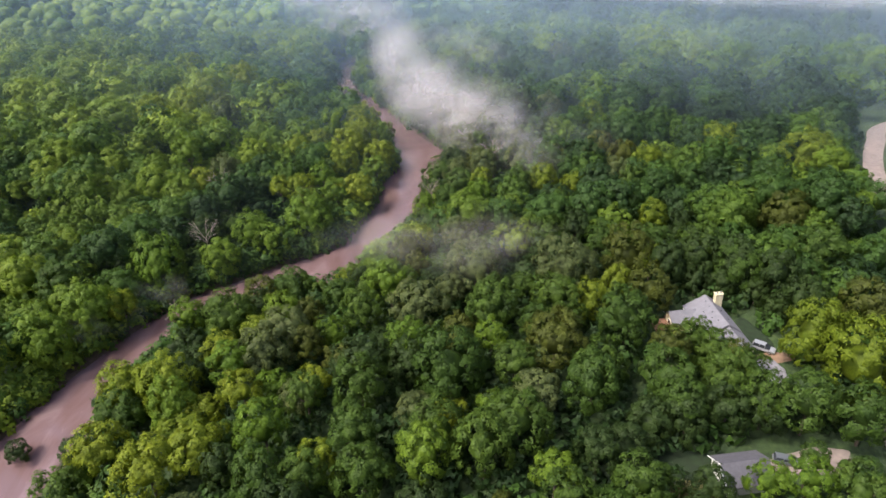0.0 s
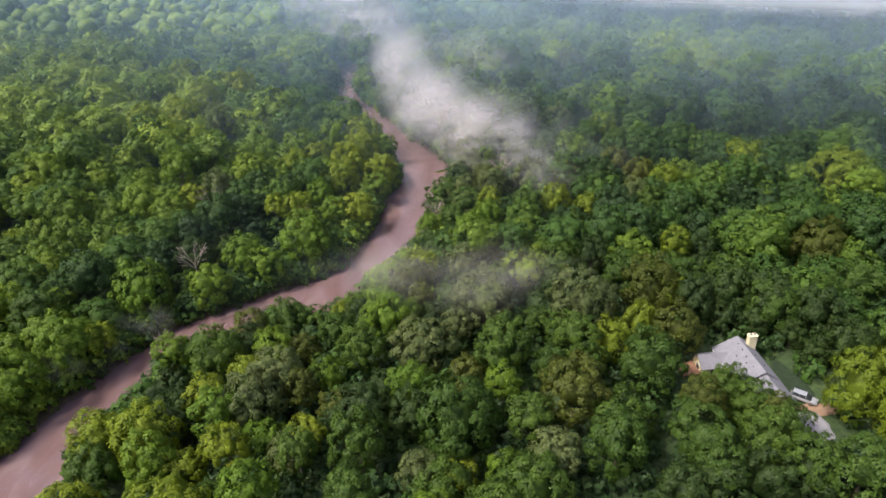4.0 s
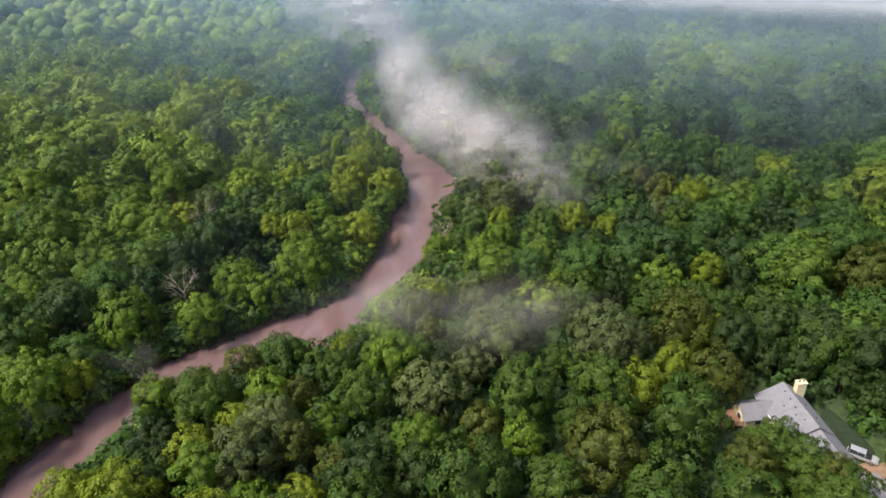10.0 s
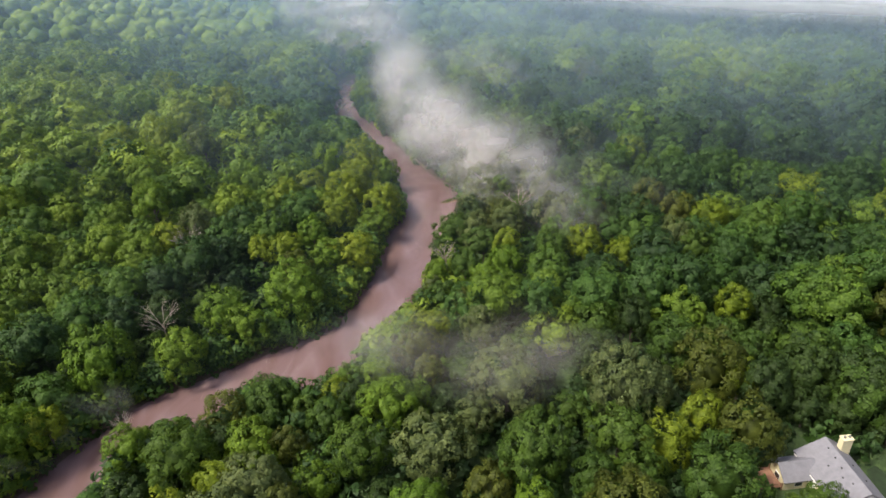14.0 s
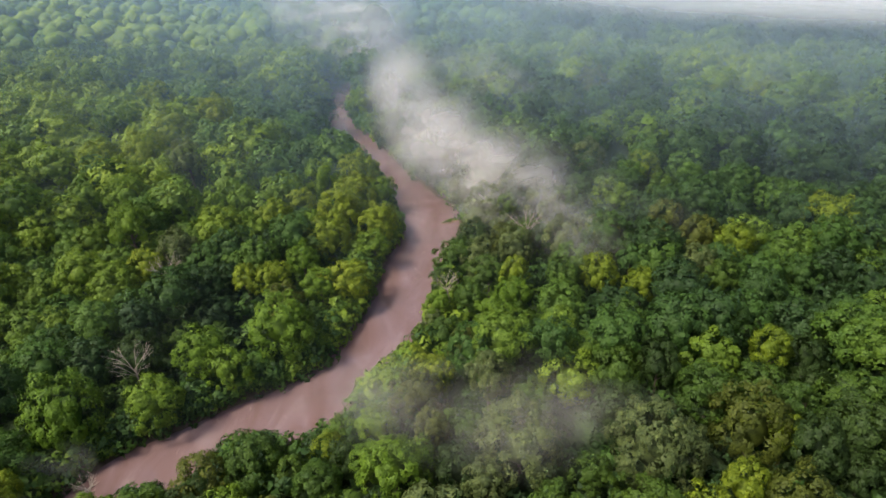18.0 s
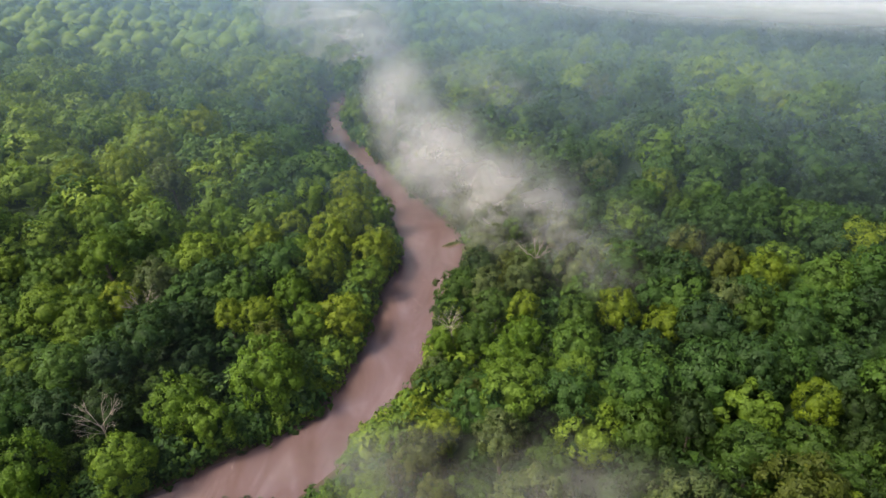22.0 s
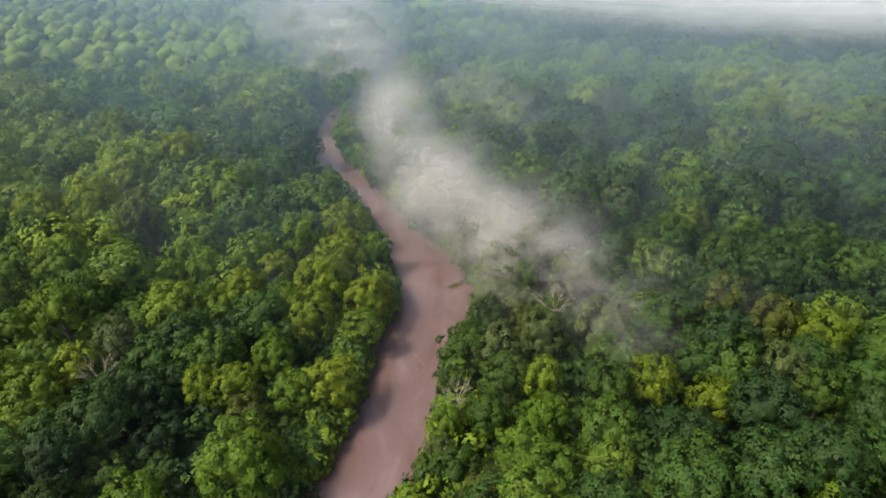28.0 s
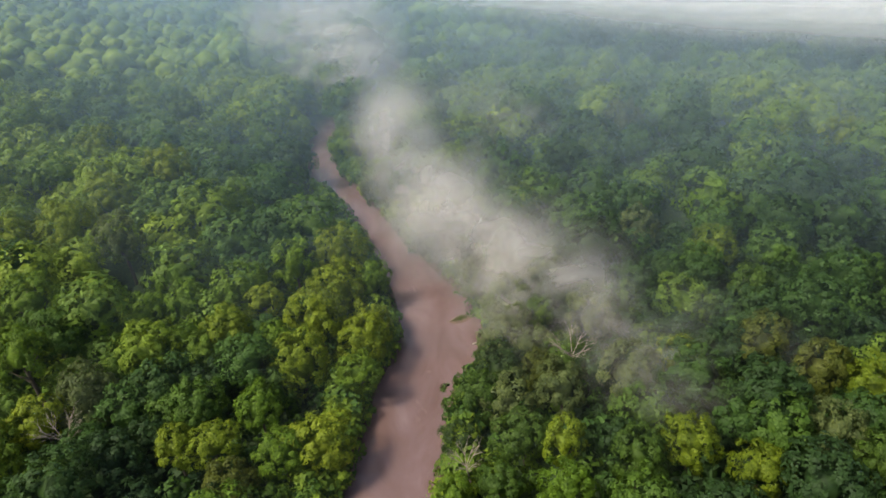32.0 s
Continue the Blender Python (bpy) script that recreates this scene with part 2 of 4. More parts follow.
def big_mesh(name, verts, tris, mat, tone=None, normals=None):
    """A mesh from arrays of corners and triangles."""
    me = bpy.data.meshes.new(name)
    me.vertices.add(len(verts))
    me.vertices.foreach_set("co", np.asarray(verts, np.float32).ravel())
    me.loops.add(3 * len(tris))
    me.loops.foreach_set("vertex_index", np.asarray(tris, np.int32).ravel())
    me.polygons.add(len(tris))
    me.polygons.foreach_set("loop_start", np.arange(0, 3 * len(tris), 3, dtype=np.int32))
    if tone is not None:
        me.attributes.new("tone", "FLOAT", "POINT").data.foreach_set("value", np.asarray(tone, np.float32))
    me.materials.append(mat)
    me.update(calc_edges=True)
    if normals is not None:
        me.polygons.foreach_set("use_smooth", np.ones(len(tris), bool))
        me.normals_split_custom_set_from_vertices(normals)
    return me


# ---------------------------------------------------------------- the ground and the river
def build_ground():
    near_x = np.concatenate([-np.geomspace(4000, 330, 22)[:-1], np.arange(-320, 325, 4.0), np.geomspace(330, 4000, 22)])
    near_y = np.concatenate([-np.geomspace(4000, 200, 20)[:-1], np.arange(-196, 430, 4.0), np.geomspace(436, 4500, 34)])
    gx, gy = np.meshgrid(near_x, near_y)
    z = ground_z(gx.ravel(), gy.ravel())
    v = np.stack([gx.ravel(), gy.ravel(), z], 1)
    w, h = len(near_x), len(near_y)
    i = (np.arange(h - 1)[:, None] * w + np.arange(w - 1)[None, :]).ravel()
    t = np.concatenate([np.stack([i, i + 1, i + w + 1], 1), np.stack([i, i + w + 1, i + w], 1)])
    me = big_mesh("ground", v, t, SOIL)
    me.polygons.foreach_set("use_smooth", np.ones(len(t), bool))
    return tagged(new("ground", me), "dark leaf-littered forest floor with muddy river banks", "ground", kind="structure")


def band(name, line, z, mat, widen=0.0, cross=6):
    """A ribbon along a line; z: a number, or 'ground' to lie on the land."""
    p = np.array(line)
    d = np.gradient(p[:, :2], axis=0)
    d /= np.linalg.norm(d, axis=1)[:, None]
    side = np.stack([-d[:, 1], d[:, 0]], 1)
    rows = []
    for k in np.linspace(-1, 1, cross + 1):
        xy = p[:, :2] + side * (k * (p[:, 2] + widen))[:, None]
        zz = np.full(len(xy), z) if z != "ground" else ground_z(xy[:, 0], xy[:, 1]) + 0.18
        rows.append(np.column_stack([xy, zz]))
    v = np.concatenate(rows)
    n = len(p)
    i = (np.arange(cross)[:, None] * n + np.arange(n - 1)[None, :]).ravel()
    t = np.concatenate([np.stack([i, i + n, i + n + 1], 1), np.stack([i, i + n + 1, i + 1], 1)])
    return big_mesh(name, v, t, mat)


ground = build_ground()
river = tagged(new("river", band("river", LINE, 0.0, WATER, 4.0)), "muddy reddish-brown river winding through dense forest", "river", kind="structure")
road = tagged(new("road", band("road", ROAD, "ground", GRAVEL)), "pale gravel road bending between the trees", "road", kind="structure")

# ---------------------------------------------------------------- trees
ICO = {}
for level in (0, 1):
    bm = bmesh.new()
    bmesh.ops.create_icosphere(bm, subdivisions=level + 1, radius=1.0)
    ICO[level] = (np.array([v.co[:] for v in bm.verts]), np.array([[v.index for v in f.verts] for f in bm.faces]))
    bm.free()


def unit(v):
    return v / np.maximum(np.linalg.norm(v, axis=-1, keepdims=True), 1e-9)


def crown_arrays(rng, lobes, level, sprays, size, tall=1.0):
    """A crown of radius about 1: a core, clumps of uneven reach all over it, and tufts of leaves on the clumps. Corners and triangles."""
    z = np.linspace(0.95, -0.60, lobes) + rng.uniform(-0.5, 0.5, lobes) / lobes
    ang = np.arange(lobes) * 2.399 + rng.uniform(-0.5, 0.5, lobes)
    lean = 1 + 0.12 * np.sin(2 * ang + rng.uniform(0, 6.3)) + 0.09 * np.sin(3 * ang + rng.uniform(0, 6.3)) + 0.06 * np.sin(5 * ang + 4 * z)
    out = np.sqrt(np.clip(1 - z ** 2, 0.0, 1)) * rng.uniform(0.70, 0.92, lobes) * lean
    c = np.stack([out * np.cos(ang), out * np.sin(ang), (0.80 * z + rng.uniform(-0.12, 0.10, lobes)) * tall], 1)
    r = rng.uniform(0.72, 1.32, lobes) * (1.5 if sprays > 100 else 1.2) / math.sqrt(lobes)
    iv, it = ICO[1]
    bump = 1 + 0.12 * np.sin(iv[:, :1] * 5 + 1) * np.sin(iv[:, 1:2] * 5) + rng.uniform(-0.07, 0.07, (len(iv), 1))
    core = 0.45 if sprays > 100 else 0.78
    verts, tris, at, soft = [iv * bump * (core, core, core * 0.86 * tall) - (0, 0, 0.05)], [it], len(iv), [iv]
    if sprays <= 100:
        iv, it = ICO[level]
        for k in range(lobes):
            verts.append(c[k] + iv * (1 + rng.uniform(-0.26, 0.15, (len(iv), 1))) * r[k] * 1.25 * (1, 1, 0.85))
            tris.append(it + at)
            soft.append(unit(iv + 0.5 * unit(c[k])))
            at += len(iv)
    many = sprays * 5
    pick = rng.choice(lobes, many, p=r ** 2 / (r ** 2).sum())
    sprigs = 12
    twig = unit(rng.normal(size=(lobes, sprigs, 3)) + unit(c + (0, 0, 0.4))[:, None] * 1.1)
    reach = rng.uniform(0.80, 1.22, (lobes, sprigs))
    s = rng.integers(sprigs, size=many)
    d = unit(twig[pick, s] + 0.34 * rng.normal(size=(many, 3)))
    p = c[pick] + d * (r[pick] * reach[pick, s] * rng.uniform(0.74, 1.08, many))[:, None] * (1, 1, 0.92)
    inside = (np.linalg.norm(p[:, None] - c[None], axis=2) < 0.66 * r[None]).any(1) | (np.linalg.norm(p / (1, 1, 0.86 * tall), axis=1) < core * 0.93)
    keep = np.flatnonzero(~inside & (p[:, 2] > -0.62 * tall))[:sprays]
    p, d = p[keep], d[keep]
    nrm = unit(0.65 * d + 0.45 * unit(p) + (0, 0, 0.28) + 0.30 * rng.normal(size=d.shape))
    a = unit(np.cross(nrm, np.cross(unit(d + (0, 0, 0.3) + 0.5 * rng.normal(size=d.shape)), nrm)))
    w = np.cross(nrm, a)
    s = size * rng.uniform(0.55, 1.45, (len(p), 1))
    tuft = np.stack([p + a * 1.25 * s, p - (a * 0.6 - w * 0.72) * s, p - (a * 0.6 + w * 0.72) * s], 1).reshape(-1, 3)
    verts.append(tuft)
    tris.append(np.arange(len(tuft)).reshape(-1, 3) + at)
    dome = 0.55 if lobes > 30 else 1.0
    soft.append(np.repeat(unit(0.75 * d + dome * unit(p) + (0, 0, 0.12) + 0.20 * rng.normal(size=d.shape)), 3, axis=0))
    return np.concatenate(verts), np.concatenate(tris), np.concatenate(soft)


def limb(bm, a, b, ra, rb, sides=6):
    """A tapered round bough from a to b."""
    a, b = Vector(a), Vector(b)
    turn = (b - a).to_track_quat("Z", "Y").to_matrix().to_4x4()
    bmesh.ops.create_cone(bm, cap_ends=True, segments=sides, radius1=ra, radius2=rb, depth=(b - a).length,
                          matrix=Matrix.Translation((a + b) / 2) @ turn)


def trunk_mesh(rng):
    """A trunk 1 high with a few limbs, to stand under a crown."""
    bm = bmesh.new()
    limb(bm, (0, 0, -0.06), (0.01, 0.01, 0.45), 0.034, 0.024, 8)
    limb(bm, (0.01, 0.01, 0.44), (0.0, 0.02, 1.0), 0.024, 0.008, 6)
    for k in range(5):
        ang, z = k * 1.26 + rng.uniform(0, 0.8), rng.uniform(0.4, 0.75)
        limb(bm, (0.0, 0.01, z), (0.20 * math.cos(ang), 0.20 * math.sin(ang), z + 0.2), 0.014, 0.005, 5)
    me = bpy.data.meshes.new("trunk")
    bm.to_mesh(me)
    bm.free()
    me.materials.append(BARK)
    return me


rng = np.random.default_rng(7)
CROWNS = []
for leaf in LEAVES:
    CROWNS.append([])
for k in range(6):
    v, t, soft = crown_arrays(rng, 44, 0, 4700, 0.043, 1.0 if k % 2 else 1.18)
    for c, leaf in enumerate(LEAVES):
        CROWNS[c].append(big_mesh("crown", v, t, leaf, None, soft))
for k in range(3):
    v, t, soft = crown_arrays(rng, 76, 0, 7000, 0.035, 1.1)
    for c, leaf in enumerate(LEAVES):
        CROWNS[c].append(big_mesh("crown", v, t, leaf, None, soft))
TRUNKS = [trunk_mesh(rng) for _ in range(3)]
WORDS = ["dark green broadleaf tree in closed forest", "mid-green broadleaf tree with a lumpy crown", "fresh green leafy tree with a full crown",
         "yellow-green leafy tree with a lit crown", "pale grey-green tree with a feathery crown", "olive-green broadleaf tree of the forest",
         "golden yellow-green leafy tree with a full crown"]


def add_tree(x, y, r, kind, mid, place):
    """A tree: a trunk and a leafy crown whose middle lies mid metres above sea level."""
    z = float(ground_z(x, y))
    tree = tagged(new("tree"), WORDS[kind] + place, "tree", "trees of the riverside forest")
    tree.location = (x, y, z)
    crown = new("crown", CROWNS[kind][int(rng.integers(6)) if r < 6.3 else 6 + int(rng.integers(3))])
    crown.parent = tree
    crown.location = (0, 0, mid - z)
    w = rng.uniform(0.92, 1.08)
    crown.scale = (r * w, r / w, r * rng.uniform(0.95, 1.25))
    crown.rotation_euler = (rng.uniform(-0.12, 0.12), rng.uniform(-0.12, 0.12), rng.uniform(0, 6.28))
    trunk = new("trunk", TRUNKS[int(rng.integers(3))])
    trunk.parent = tree
    trunk.location = (0, 0, 0)
    h = max(4.0, mid - z + 0.4 * r)
    trunk.scale = (h, h, h)
    trunk.rotation_euler = (0, 0, rng.uniform(0, 6.28))


# trees that stand out: x, y, crown radius, kind of leaf
ROW_A = [(66, -117, 4.3, 2, 12.5), (60, -114, 3.6, 3, 12.5), (22, -112, 4.0, 2, 12.5), (51, -112, 3.6, 3, 12.5), (34, -111, 4.3, 2, 12.5), (63, -110, 2.3, 3, 12.5), (21, -107, 3.7, 3, 12.5), (29, -104, 3.8, 0, 12.5), (-11, -103, 4.7, 1, 12.5), (77, -103, 5.7, 2, 12.5), (-29, -101, 4.8, 2, 12.5), (-21, -101, 3.9, 2, 12.5), (0, -100, 4.9, 3, 12.5), (10, -100, 5.4, 2, 12.5), (69, -99, 5.6, 2, 12.5), (-49, -97, 5.9, 3, 12.5), (63, -96, 4.7, 1, 12.5), (17, -95, 5.9, 2, 12.5), (48, -94, 4.7, 1, 12.5)]
ROW_B = [(-41, -93, 5.1, 3, 12.5), (-13, -93, 4.6, 1, 12.5), (58, -91, 4.8, 1, 12.5), (84, -91, 8.1, 6, 12.5), (-30, -90, 5.0, 3, 12.5), (33, -88, 5.4, 1, 12.5), (48, -88, 5.5, 1, 12.5), (-62, -87, 5.4, 3, 8.5), (-23, -81, 3.9, 2, 12.5), (-12, -81, 5.1, 1, 12.5), (59, -81, 4.8, 2, 12.5), (81, -81, 6.7, 6, 12.5), (19, -80, 4.6, 1, 12.5), (-36, -79, 4.1, 3, 12.5), (6, -79, 8.2, 2, 12.5), (29, -74, 7.2, 5, 12.5), (98, -74, 5.8, 5, 12.5), (-53, -72, 6.0, 3, 10.5), (55, -71, 4.4, 2, 12.5)]
ROW_C = [(-64, -70, 5.5, 3, 8.5), (16, -70, 3.7, 3, 12.5), (-40, -69, 4.8, 2, 12.5), (46, -69, 6.8, 2, 12.5), (-2, -68, 4.3, 3, 12.5), (55, -60, 5.3, 5, 12.5), (-30, -59, 5.2, 4, 12.5), (18, -59, 6.5, 1, 12.5), (33, -58, 5.3, 2, 12.5), (1, -56, 6.4, 4, 12.5), (48, -56, 4.0, 3, 12.5), (79, -55, 6.1, 2, 12.5), (101, -51, 5.9, 2, 12.5), (-89, -51, 6.8, 2, 10.5), (-45, -50, 6.6, 1, 10.5), (60, -47, 3.1, 6, 12.5), (38, -46, 7.8, 4, 12.5), (-6, -45, 5.4, 2, 12.5), (55, -45, 6.4, 5, 12.5)]
ROW_D = [(16, -42, 8.0, 4, 12.5), (75, -42, 5.8, 2, 12.5), (-59, -41, 4.4, 2, 8.5), (-82, -40, 6.5, 2, 10.5), (-72, -39, 4.1, 3, 8.5), (-32, -34, 5.3, 1, 8.5), (103, -33, 7.0, 5, 12.5), (-94, -28, 7.3, 1, 12.5), (-55, -19, 5.8, 2, 8.5), (-72, -19, 7.7, 2, 10.5), (-42, -9, 4.8, 2, 8.5), (-48, -5, 5.5, 2, 10.5), (71, -2, 4.3, 2, 12.5), (53, 0, 4.4, 3, 12.5), (-31, 2, 8.1, 2, 10.5), (23, 2, 4.2, 2, 12.5), (68, 5, 5.1, 4, 12.5), (133, 6, 8.2, 3, 12.5), (36, 6, 4.6, 2, 12.5)]
ROW_E = [(13, 6, 4.1, 1, 10.5), (45, 7, 4.5, 3, 12.5), (4, 7, 3.2, 2, 8.5), (25, 11, 4.0, 3, 12.5), (81, 13, 5.5, 3, 12.5), (19, 15, 5.0, 1, 10.5), (107, 16, 8.1, 3, 12.5), (56, 16, 4.0, 2, 12.5), (75, 19, 5.2, 5, 12.5), (-24, 19, 4.6, 1, 10.5), (-36, 21, 4.6, 2, 12.5), (-17, 22, 6.1, 2, 8.5), (-43, 22, 3.9, 3, 12.5), (28, 23, 5.0, 4, 12.5), (41, 25, 5.9, 4, 12.5), (52, 27, 4.6, 3, 12.5), (69, 28, 5.7, 5, 12.5), (12, 29, 5.5, 1, 8.5), (-29, 29, 4.7, 1, 12.5)]
ROW_F = [(18, 33, 5.4, 0, 10.5), (-72, 34, 5.5, 3, 12.5), (-65, 39, 6.3, 4, 12.5), (-8, 39, 4.7, 1, 8.5), (-23, 43, 6.9, 3, 10.5), (40, 43, 5.8, 4, 12.5), (75, 44, 5.6, 2, 12.5), (-79, 46, 5.8, 1, 20), (-10, 51, 6.7, 2, 8.5), (-40, 56, 5.8, 6, 12.5), (24, 56, 6.0, 4, 10.5), (-20, 57, 7.6, 3, 12.5), (36, 63, 6.2, 4, 12.5), (77, 64, 5.6, 3, 12.5), (-34, 67, 4.7, 3, 12.5), (-63, 67, 6.5, 1, 12.5), (-87, 68, 6.7, 1, 20), (-53, 69, 5.6, 1, 12.5), (15, 69, 5.2, 4, 8.5)]
ROW_G = [(-16, 70, 7.1, 3, 10.5), (-8, 75, 5.0, 1, 8.5), (63, 77, 5.4, 4, 12.5), (-28, 82, 6.3, 1, 12.5), (-17, 89, 7.5, 2, 10.5), (8, 92, 6.5, 4, 8.5), (-76, 95, 6.2, 4, 20), (21, 99, 7.0, 6, 10.5), (-109, 102, 8.0, 3, 20), (-94, 105, 8.2, 3, 20), (126, 120, 6.7, 3, 12.5), (151, 122, 8.2, 3, 12.5), (-90, 127, 8.2, 3, 20), (68, 129, 7.7, 2, 12.5), (-51, 132, 7.6, 2, 12.5), (20, 135, 8.2, 2, 12.5), (-4, 137, 8.2, 4, 8.5), (-78, 148, 8.2, 3, 20), (111, 150, 8.2, 2, 12.5)]
ROW_H = [(-125, 158, 8.2, 2, 20), (89, 162, 7.4, 5, 12.5), (41, 163, 8.2, 4, 12.5), (-17, 182, 8.2, 2, 8.5), (-115, 184, 8.2, 3, 20), (-91, 221, 8.2, 1, 20), (-167, 282, 8.2, 2, 20)]
LANDMARKS = ROW_A + ROW_B + ROW_C + ROW_D + ROW_E + ROW_F + ROW_G + ROW_H
DUSKY = [(74.5, -56.6, 3.6, 0, 9.5), (80.5, -60.5, 3.4, 0, 8.5), (68.5, -54.5, 3.6, 0, 10), (81.5, -67, 3, 0, 8), (63, -50.5, 5.2, 0, 13), (71, -49.5, 5.6, 0, 13.5), (79, -53, 5.5, 0, 13.5), (85, -60, 5.5, 0, 13.5), (86, -69, 5, 0, 12), (57, -76, 4.2, 2, 9.5), (60.5, -82, 4.2, 2, 9), (66, -84.5, 3.8, 1, 9), (60.6, -73.4, 3.2, 1, 9.2), (61.8, -79, 4.2, 2, 9.5), (64.4, -82, 3.6, 5, 9.4), (48, -96.5, 4.6, 0, 10), (41, -97, 4.5, 0, 10), (56, -96, 4.6, 0, 10.5), (35.5, -101, 4, 0, 9), (62.5, -96.5, 4.6, 0, 10), (37, -110, 4, 2, 8.5)]
planted = []
SOUTH = ([-84, -74, -71, -62, -50, -37, -24, -11], [-190, -80, -58, -41, -28, -21, -18, -7])
BANK = [(-5.5, -17.5, 3.4, 2, 4.6), (-9.5, -24.5, 3.5, 2, 4.8), (-16.5, -27.5, 3.5, 2, 4.6), (1.3, -1.5, 3.4, 1, 4.8), (4.3, 4.5, 3.2, 4, 4.8), (-1, -10, 3.4, 3, 4.6), (-18.5, -32, 3.4, 6, 4.8),
        (-32, -38.5, 4.4, 1, 5.6), (-25, -36.5, 3.3, 1, 4.8), (8, 20, 3.6, 0, 6.5)]
for x, y, r, kind, mid in LANDMARKS + DUSKY + BANK:
    gap = math.hypot(max(58.5 - x, 0, x - 71.5), max(-79.5 - y, 0, y + 62))
    if math.hypot(x - 70, y + 59) < 3.4 or mid > 9.6 and (gap < 0.55 * r or math.hypot(x - 57.5, y + 67) < 2.5 + 0.7 * r or math.hypot(x - 73, y + 87) < 2.5 + 0.6 * r) or math.hypot(x - 74.5, y + 77.5) < 2.2 + 0.7 * r:
        continue
    r *= 0.97
    d = float(off_line(x, y, LINE))
    if d < 9 and -40 < x < -14 and y < np.interp(x, *SOUTH):
        if d < 0.6:
            continue
        mid = min(mid, 5.2 + 0.15 * d)
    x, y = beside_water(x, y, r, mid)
    if math.hypot(x - 51, y + 112) < 1:
        x, r, mid = 55, 3.3, 9.5
    planted.append((x, y, r))
    # darker leaf kinds south and east; also put the view's dim edges into colour
    if y < -66 and x > -34:
        kind = {2: 1, 3: 2}.get(kind, kind)
    if x > 32 and y > -112 or x > 22 and -112 < y < -60:
        kind = {2: 1, 3: 6}.get(kind, kind)
    elif x < 0 and 5 < y < 90:
        kind = {1: 2, 2: 3}.get(kind, kind)
    add_tree(x, y, r, kind, mid, " on the river bank" if d < 8 else "")


add_tree(-84.5, -78.5, 2.6, 0, 2.4, " standing in the flooded river")


def plots(x0, x1, y0, y1, step):
    """Places in a loose hexagonal pattern."""
    out = []
    for j, y in enumerate(np.arange(y0, y1, step * 0.87)):
        for x in np.arange(x0, x1, step):
            out.append((x + (j % 2) * step / 2 + rng.uniform(-0.33, 0.33) * step, y + rng.uniform(-0.33, 0.33) * step))
    return np.array(out)


def in_view(p, margin=18):
    return np.abs(p[:, 0] - 5) < 0.60 * (p[:, 1] + 232) + margin + 40 * smooth(300, 900, p[:, 1])


NEAR_END = 64
p = plots(-230, 240, -132, NEAR_END, 8.7)
p = p[in_view(p, 10) & (off_line(p[:, 0], p[:, 1], LINE) > 2.0) & (off_line(p[:, 0], p[:, 1], ROAD) > 6.0)]
tones = [1, 2, 1, 5, 2, 0, 3, 4, 1, 2]
dusky = [1, 0, 5, 1, 0, 0, 6, 1, 5, 0]
mossy = [1, 4, 4, 2, 5, 1, 4, 5, 2, 1]
quiet = [1, 2, 3, 1, 2, 5, 3, 2, 2, 5]
shady = [1, 0, 1, 0, 1, 0, 1, 4, 0, 5]
spare = []
for x, y in p:
    r = rng.uniform(3.3, 5.6)
    if not clear_of(x, y, r) or any(math.hypot(x - a, y - b) < (0.76 if a < -18 and b > -40 and b < 10 else 0.74 if a > 12 and b < 10 else 0.60) * (r + c) for a, b, c in planted):
        continue
    d = float(off_line(x, y, LINE))
    if y > -25 and not (d < 22) or abs(x - 5) > 75:
        spare.append((x, y))
        continue
    z = float(ground_z(x, y))
    mix = ripple(x * 2.2, y * 2.2)
    kind = (dusky if x > 32 else mossy if x > 8 else shady if x < -12 and -45 < y < 12 and d > 5 else quiet if x < -12 and y > -45 else tones)[int(np.clip((mix * 0.5 + 0.5) * 5 + rng.uniform(0, 5), 0, 9))]
    mid = z + rng.uniform(3.2, 10.0 if x > 12 else 8.0) - (2.6 if d < 12 else 0)
    if d < 8 and -40 < x < -14 and y < np.interp(x, *SOUTH):
        mid = min(mid, 5.5)
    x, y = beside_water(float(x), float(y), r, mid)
    if d < 25 and any(math.hypot(x - a, y - b) < 0.5 * (r + c) for a, b, c in planted):
        continue
    planted.append((x, y, r))
    add_tree(x, y, r, kind, mid, " on the river bank" if d < 8 else "")


